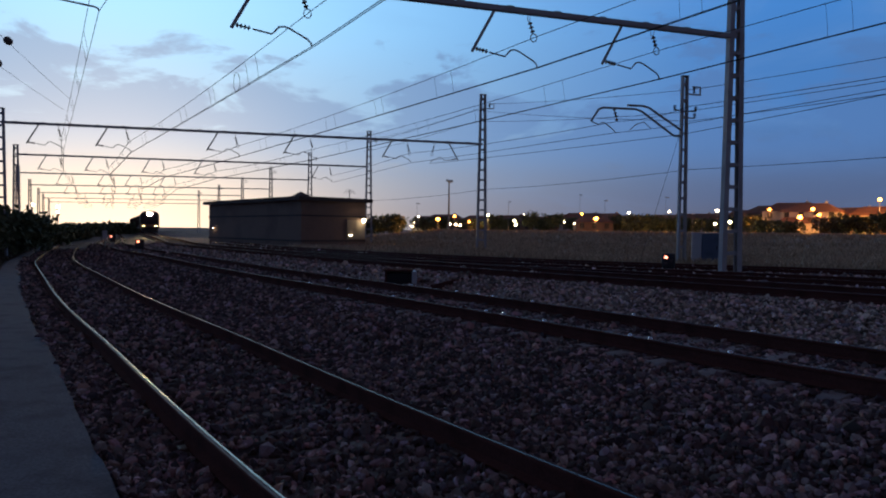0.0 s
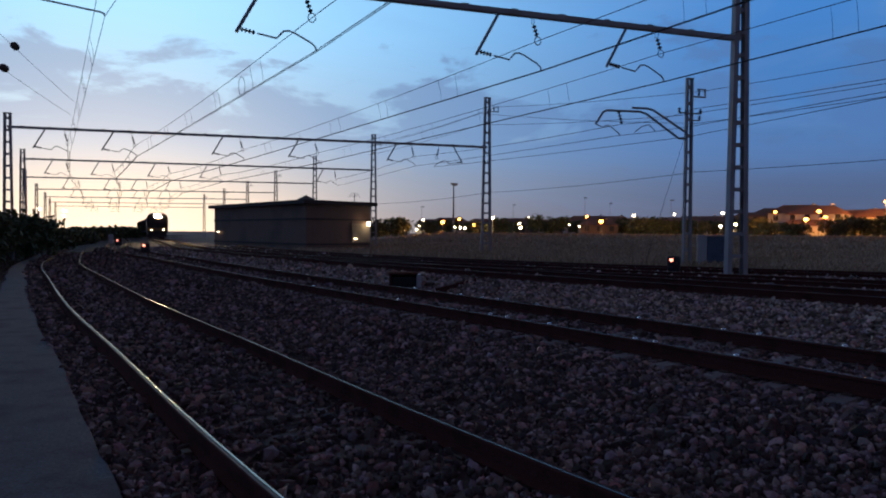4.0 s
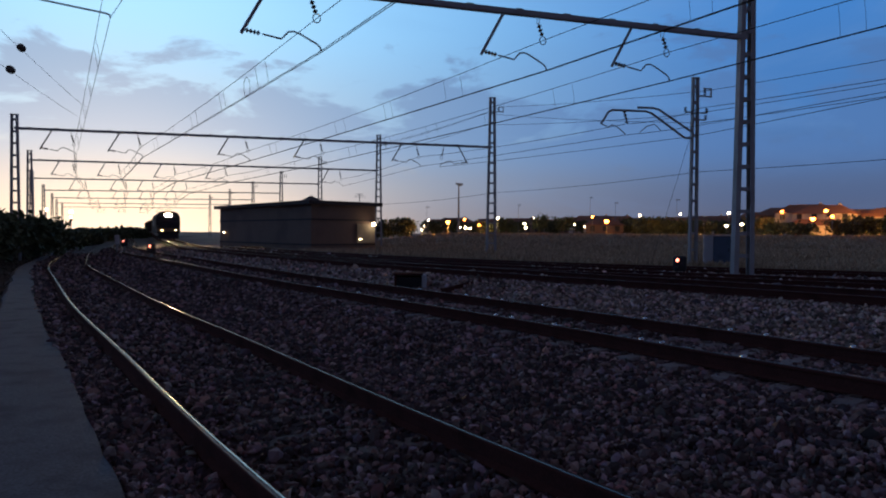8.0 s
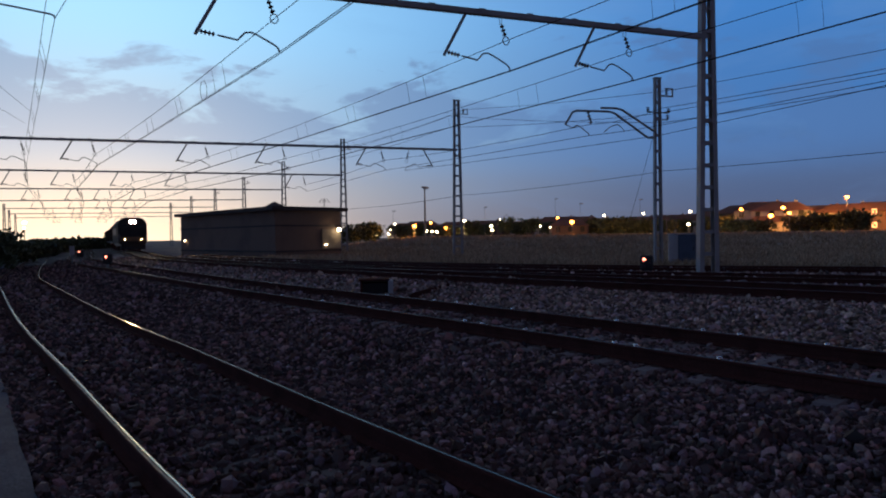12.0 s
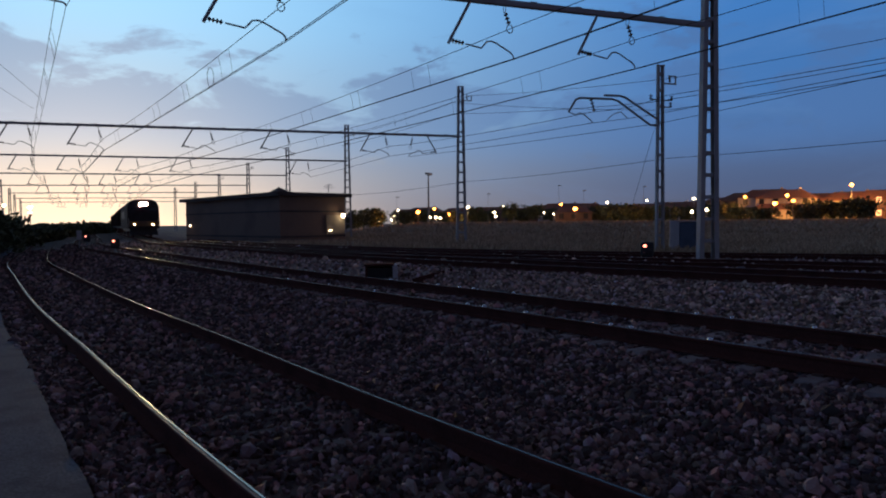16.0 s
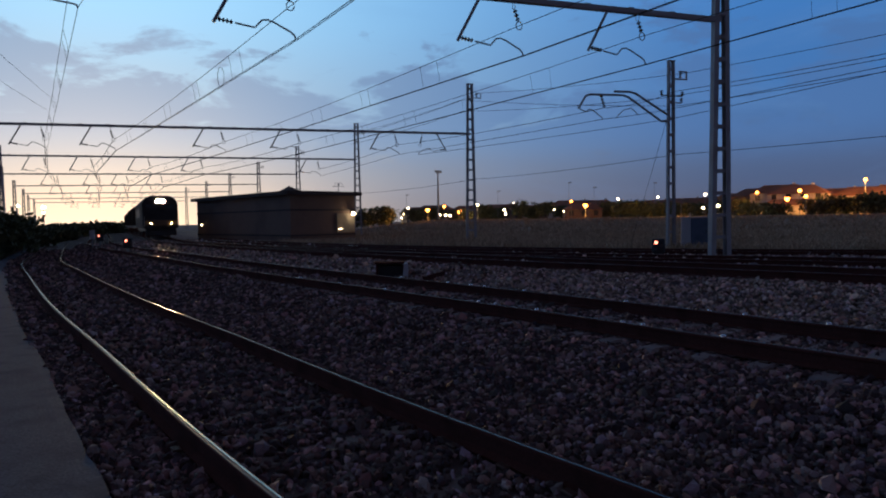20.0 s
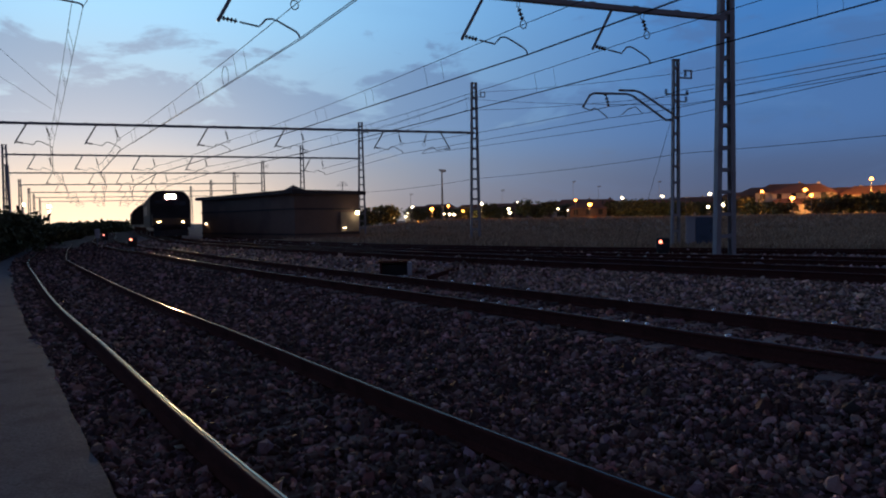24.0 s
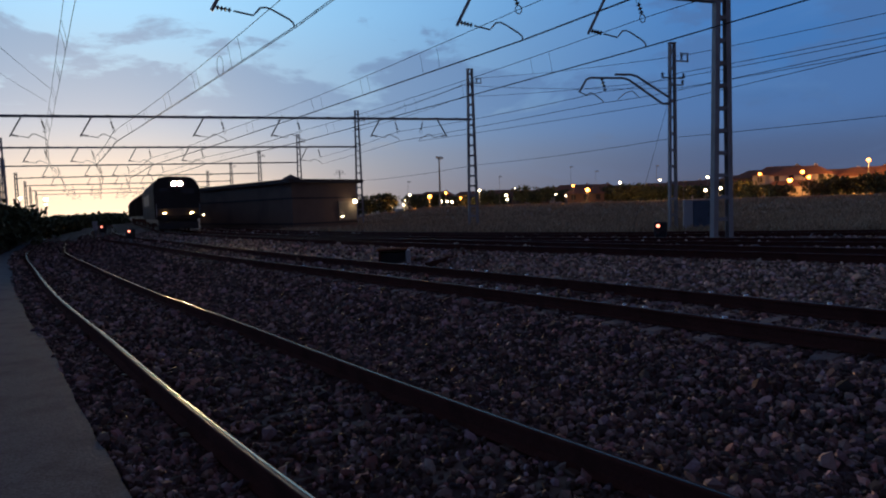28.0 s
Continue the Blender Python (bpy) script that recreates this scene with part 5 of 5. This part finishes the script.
for k, (a_, d_, h_, sp_) in enumerate(TREE_SPOTS):
    make_tree("tree", *polar(a_, d_ + 12), h_ - 1.0, sp_ * 0.95, 100 + k, "dark leafy tree standing in dusk beyond the field")
BUSH_SPOTS = [(-34.8, 44, 2.9, 1.9), (-33.9, 47, 3.0, 2.0), (-33.0, 50, 2.9, 2.0), (-32.3, 54, 2.8, 1.9), (-31.9, 58, 2.7, 2.0), (-31.6, 64, 2.6, 2.2), (-36.0, 40, 2.9, 1.9), (-37.2, 36, 3.0, 1.9), (-31.0, 76, 2.4, 2.4), (-30.4, 90, 2.3, 2.8), (-29.6, 100, 2.6, 3.2),
              (-28.6, 125, 2.8, 3.6), (-27.6, 140, 2.8, 4.0), (-26.4, 150, 2.6, 4.0), (-25.4, 160, 2.4, 4.0)]
for k, (a_, d_, h_, sp_) in enumerate(BUSH_SPOTS):
    make_tree("bush", *polar(a_, d_), h_ if d_ < 70 else h_ * 0.72, sp_, 300 + k, "dense dark bush beside the curving tracks", 0.2)


def make_house(az_, d_, w, dep, h, seed, roof=M_TILE, wall=M_PALE, lift=0.0):
    rng = random.Random(seed)
    x, y = polar(az_, d_)
    b = thing("house", x, y, gz(x, y), -az_ + rng.uniform(-14, 14), "pale distant house with a tiled roof in lamplight", "house", "houses across the field")
    part("wall", box(B(), (0, 0, h / 2 - 0.2), (w, dep, h + 0.4)), wall, b)
    bm = B()
    e = 0.4
    lo = [bm.verts.new(v) for v in ((-w / 2 - e, -dep / 2 - e, h), (w / 2 + e, -dep / 2 - e, h), (w / 2 + e, dep / 2 + e, h), (-w / 2 - e, dep / 2 + e, h))]
    r0, r1 = bm.verts.new((-w / 2 + dep * 0.3, 0, h + dep * 0.22)), bm.verts.new((w / 2 - dep * 0.3, 0, h + dep * 0.22))
    for f_ in ((lo[0], lo[1], r1, r0), (lo[2], lo[3], r0, r1), (lo[1], lo[2], r1), (lo[3], lo[0], r0), (lo[3], lo[2], lo[1], lo[0])):
        bm.faces.new(f_)
    rf = part("roof", bm, roof, b)
    part("chimney", box(B(), (w * 0.22, 0.4, h + dep * 0.2), (0.6, 0.6, 1.1), bevel=0.03), wall, rf)
    n = max(2, int(w / 2.6))
    for k in range(n):
        for zf in ([1.4] if h < 4.2 else [1.4, 4.1]):
            lit = rng.random() < 0.18
            win = part("window", box(B(), (-w / 2 + (k + 0.5) * w / n, -dep / 2 - 0.02, zf), (0.95, 0.08, 1.15), bevel=0.01), M_WINDOW if lit else M_BLACK, b)
            part("sill", box(B(), (-w / 2 + (k + 0.5) * w / n, -dep / 2 - 0.06, zf - 0.62), (1.1, 0.16, 0.07)), wall, win)


HOUSES = [(13.3, 150, 8, 5, 2.2), (29.2, 152, 10, 6, 2.6), (25.6, 190, 13, 9, 5.2), (27.2, 176, 12, 9, 5.8), (28.6, 165, 12, 9, 6.0), (29.9, 160, 11, 9, 5.6), (31.2, 168, 10, 9, 4.4), (32.6, 170, 12, 9, 5.0), (34.2, 165, 12, 9, 5.0), (36.2, 165, 12, 9, 5.2), (12.6, 185, 14, 9, 4.2), (14.4, 180, 12, 9, 4.0),
          (10.9, 190, 12, 9, 3.9), (0.6, 190, 12, 9, 3.6), (-0.8, 195, 10, 9, 3.4), (6.4, 200, 13, 9, 3.8), (8.8, 205, 12, 9, 3.6), (17.0, 200, 14, 9, 4.0), (19.4, 200, 12, 9, 4.2), (21.8, 195, 12, 9, 4.4), (23.8, 200, 12, 9, 4.6), (3.6, 200, 12, 9, 3.6)]
for k, (a_, d_, w_, dp_, h_) in enumerate(HOUSES):
    make_house(a_, d_, w_, dp_, max(h_ - 0.9, 2.2), 500 + k, wall=M_BRICK if k % 3 == 0 else M_PALE)
# tall floodlight mast
fx, fy = polar(0.88, 150)
fl = thing("floodlight_mast", fx, fy, gz(fx, fy), 0, "tall dark floodlight mast rising over the trees", "floodlight")
part("pole", lathe(B(), [(0.28, -0.1), (0.2, 6), (0.13, 11.2)], 10), M_POLE, fl)
part("platform", box(B(), (0.2, 0, 11.1), (1.0, 0.8, 0.16), bevel=0.03), M_POLE, fl)
for k in range(3):
    part("floodlight_head", box(B(), (-0.45 + 0.55 * k, -0.2, 11.46 - 0.06 * k), (0.48, 0.3, 0.5), bevel=0.04), M_POLE, fl)


# unlit lamp posts standing over the roofs
for az_, d_, top in ((-1.9, 150, 7.6), (6.1, 150, 8.2), (12.2, 150, 9.8), (14.3, 150, 8.6), (19.2, 150, 9.2), (21.3, 150, 5.6)):
    x, y = polar(az_, d_)
    z0 = gz(x, y)
    lp = thing("lamp_post", x, y, z0, -az_, "slim unlit lamp post standing dark over the roofs", "lamp post", "unlit lamp posts")
    part("pole", lathe(B(), [(0.06, -0.1), (0.04, 3), (0.025, top - z0)], 8), M_POLE, lp)
    part("lamp_head", box(B(), (0.2, 0, top - z0), (0.8, 0.4, 0.16), bevel=0.04), M_POLE, lp)


# ---- loose stones, grass ----
def make_stones(name, region, count, size, seed, label, cone=True):
    """Ballast stones scattered over a stretch of the plan; each is a rough lump of its own shape."""
    rng = np.random.default_rng(seed)
    x0, x1, y0, y1 = region
    xy = np.stack([rng.uniform(x0, x1, count), rng.uniform(y0, y1, count)], -1)
    xy = xy[np.abs(np.arctan2(xy[:, 0], xy[:, 1])) < radians(41 if cone else 200)]
    count = len(xy)
    gaps = {tn: track_gap(xy, tn) for tn, _, _ in TRACKS}
    d1, s1 = gaps["T1"]
    keep = np.ones(count, bool)
    keep &= ~((s1 < 0) & (d1 > 1.53))
    d5, s5 = gaps["T5"]
    keep &= ~((s5 > 0) & (d5 > 1.8))
    for tn, tz, _ in TRACKS:
        d, s = gaps[tn]
        keep &= ~(np.abs(d - GAUGE / 2 - 0.034) < 0.085)
    d2 = gaps["T2"][0]
    near2 = np.nonzero((d2 > 0.9) & (d2 < 1.36))[0]
    if len(near2):
        sp = np.array(SLEEPER_SPOTS)
        dv = xy[near2][:, None, :] - sp[None, :, :2]
        along = np.abs(dv[..., 0] * sp[None, :, 2] + dv[..., 1] * sp[None, :, 3])
        over = ((along < 0.15) & (np.hypot(dv[..., 0], dv[..., 1]) < 1.5)).any(1)
        keep[near2[over & (rng.random(len(near2)) < 0.85)]] = False
    dall = np.min([gaps[tn][0] for tn in gaps], 0)
    keep &= ~((dall < GAUGE / 2) & (d2 > 1.0) & (rng.random(count) < 0.35))
    keep &= ~((d1 < GAUGE / 2) & (rng.random(count) < 0.45))
    d2, s2 = gaps["T2"]
    beyond = (s2 > 0) & (d2 > 1.3)
    bare = beyond & (np.degrees(np.arctan2(xy[:, 0], xy[:, 1])) < 6) & (gaps["T3"][0] > 1.5)      # trodden ground round the cable chamber
    keep &= ~(bare & (rng.random(count) < 0.75))
    beyond = beyond[keep]
    xy = xy[keep]
    n = len(xy)
    z = ground_z(xy)
    ico = bmesh.new()
    bmesh.ops.create_icosphere(ico, subdivisions=1, radius=1.0)
    base = np.array([v.co[:] for v in ico.verts])
    tri = np.array([[v.index for v in f.verts] for f in ico.faces])
    ico.free()
    nv = len(base)
    s = size * rng.lognormal(0, 0.28, n)
    jit = 1 + rng.uniform(-0.45, 0.40, (n, nv))
    v = base[None] * jit[..., None] * (s[:, None] * rng.uniform(0.55, 1.32, (n, 3)))[:, None, :]
    q = rng.normal(size=(n, 4))
    q /= np.linalg.norm(q, axis=1, keepdims=True)
    w, a, b, c = q.T
    rot = np.stack([1 - 2 * (b * b + c * c), 2 * (a * b - c * w), 2 * (a * c + b * w), 2 * (a * b + c * w), 1 - 2 * (a * a + c * c), 2 * (b * c - a * w), 2 * (a * c - b * w), 2 * (b * c + a * w), 1 - 2 * (a * a + b * b)], -1).reshape(n, 3, 3)
    v = np.einsum("nij,nkj->nki", rot, v)
    v += np.column_stack([xy, z + s * rng.uniform(0.1, 0.75, n)])[:, None, :]
    f = (tri[None] + (np.arange(n) * nv)[:, None, None]).reshape(-1, 3)
    me = bpy.data.meshes.new(name)
    me.vertices.add(n * nv)
    me.vertices.foreach_set("co", v.reshape(-1).astype(np.float32))
    me.loops.add(len(f) * 3)
    me.loops.foreach_set("vertex_index", f.reshape(-1).astype(np.int32))
    me.polygons.add(len(f))
    me.polygons.foreach_set("loop_start", np.arange(0, len(f) * 3, 3, dtype=np.int32))
    me.materials.append(M_STONE)
    # brightened copy for stones beyond the second track
    me.materials.append(M_STONE_PALE)
    me.polygons.foreach_set("material_index", np.repeat(beyond, len(tri)).astype(np.int32))
    me.update(calc_edges=True)
    me.validate()
    me.shade_flat()
    tagged(new(name, me), label, "ballast", kind="stuff")


make_stones("ballast_stones", (-9, 8, 2.6, 9.0), 95000, 0.0275, 11, "coarse grey and brown ballast stones between the tracks")
make_stones("ballast_stones", (-16, 14, 9.0, 18.0), 105000, 0.034, 12, "coarse grey ballast stones between the tracks")
make_stones("ballast_stones", (-24, 20, 18.0, 34.0), 90000, 0.046, 13, "grey ballast stones farther along the tracks")

make_stones("ballast_stones", (-38, -2, 34.0, 56.0), 60000, 0.058, 15, "grey ballast stones far along the curving tracks")

make_stones("ballast_stones", (-3, 14, -6.0, 2.6), 26000, 0.032, 14, "coarse ballast stones along the tracks beside the footpath", cone=False)


def make_grass():
    rng = np.random.default_rng(5)
    verts, faces = [], []
    for k in range(22000):
        az_ = rng.uniform(-14, 38)
        d = 26 + 100 * rng.random() ** 1.6
        x, y = polar(az_, d)
        verts.append((x, y))
    xy = np.array(verts)
    d5, s5 = track_gap(xy, "T5")
    d4, s4 = track_gap(xy, "T4")
    ok = (s5 > 0) & (d5 > 2.0) & (s4 > 0) & (d4 > 2.4)
    bx = xy - np.array((-10.7, 50.9))
    ok &= ~((bx @ np.array((-0.66, 0.751)) > -2) & (bx @ np.array((0.751, 0.66)) < 7))
    xy = xy[ok]
    z = ground_z(xy)
    vs = []
    for (x, y), zz in zip(xy, z):
        far = math.hypot(x, y)
        for j in range(3):
            h = rng.uniform(0.12, 0.38)
            w = 0.02 + far * 0.0012
            a = rng.uniform(0, math.tau)
            ox, oy = rng.normal(0, 0.2, 2)
            lx, ly = rng.normal(0, 0.18, 2)
            i = len(vs)
            vs += [(x + ox - w * math.cos(a), y + oy - w * math.sin(a), zz - 0.03), (x + ox + w * math.cos(a), y + oy + w * math.sin(a), zz - 0.03), (x + ox + lx, y + oy + ly, zz + h)]
            faces.append((i, i + 1, i + 2))
    me = bpy.data.meshes.new("field_grass")
    me.from_pydata(vs, [], faces)
    me.materials.append(M_GRASS)
    tagged(new("field_grass", me), "tall dry brownish grass covering the field", "grass", kind="stuff")


make_grass()


def make_weeds():
    """Low weeds on the bank beside the narrow stretch of the footpath."""
    rng = random.Random(23)
    line = beside(TRACKS[0][2], 0.0)
    vs, faces = [], []
    for a, b in zip(line, line[1:]):
        if not 11.6 < a.y < 62:
            continue
        d = (b - a).normalized()
        n = Vector((-d.y, d.x, 0))
        for k in range(150):
            off = 2.25 + 3.4 * rng.random() ** 1.3
            p = a.lerp(b, rng.random()) + n * off
            z = -0.14 + float(fall(p.x, p.y)) + 0.03 * (off - 2.2)
            h = rng.uniform(0.08, 0.30) * min(1.0, 0.35 + (off - 2.2) * 0.6)
            w = 0.012 + 0.0011 * p.length
            t = rng.uniform(0, math.tau)
            lean = Vector((rng.gauss(0, 0.09), rng.gauss(0, 0.09), h))
            i, side_ = len(vs), Vector((math.cos(t), math.sin(t), 0)) * w
            base = Vector((p.x, p.y, z))
            vs += [tuple(base - side_), tuple(base + side_), tuple(base + lean)]
            faces.append((i, i + 1, i + 2))
    me = bpy.data.meshes.new("bank_weeds")
    me.from_pydata(vs, [], faces)
    me.materials.append(M_WEED)
    tagged(new("bank_weeds", me), "low brown weeds on the bank beside the footpath", "weeds", kind="stuff")


make_weeds()


# ---- what moves: the train draws nearer along its track ----
TRAIN = [(0.0, 118.0), (3.0, 108.0), (6.0, 98.5), (9.0, 89.5), (12.0, 81.0), (15.0, 73.5), (18.0, 67.0), (21.0, 61.0), (24.0, 55.0), (26.0, 51.3), (28.0, 47.7)]


def nose_at(dist):
    """Metres along the third track at which it lies dist from the origin, ahead."""
    for s, p in zip(T3_S, T3_PTS):
        if p.y > 25 and p.length >= dist:
            return s - (p.length - dist)
    return T3_S[-1]


def motions():
    rows = [(t, nose_at(d)) for t, d in TRAIN]
    walk(LOCO, [(t, vehicle_pose(s + 9.4, 11.2)) for t, s in rows])
    for k, w in enumerate(WAGONS):
        walk(w, [(t, vehicle_pose(s + 26.8 + 14.6 * k, 9.2)) for t, s in rows])


motions()
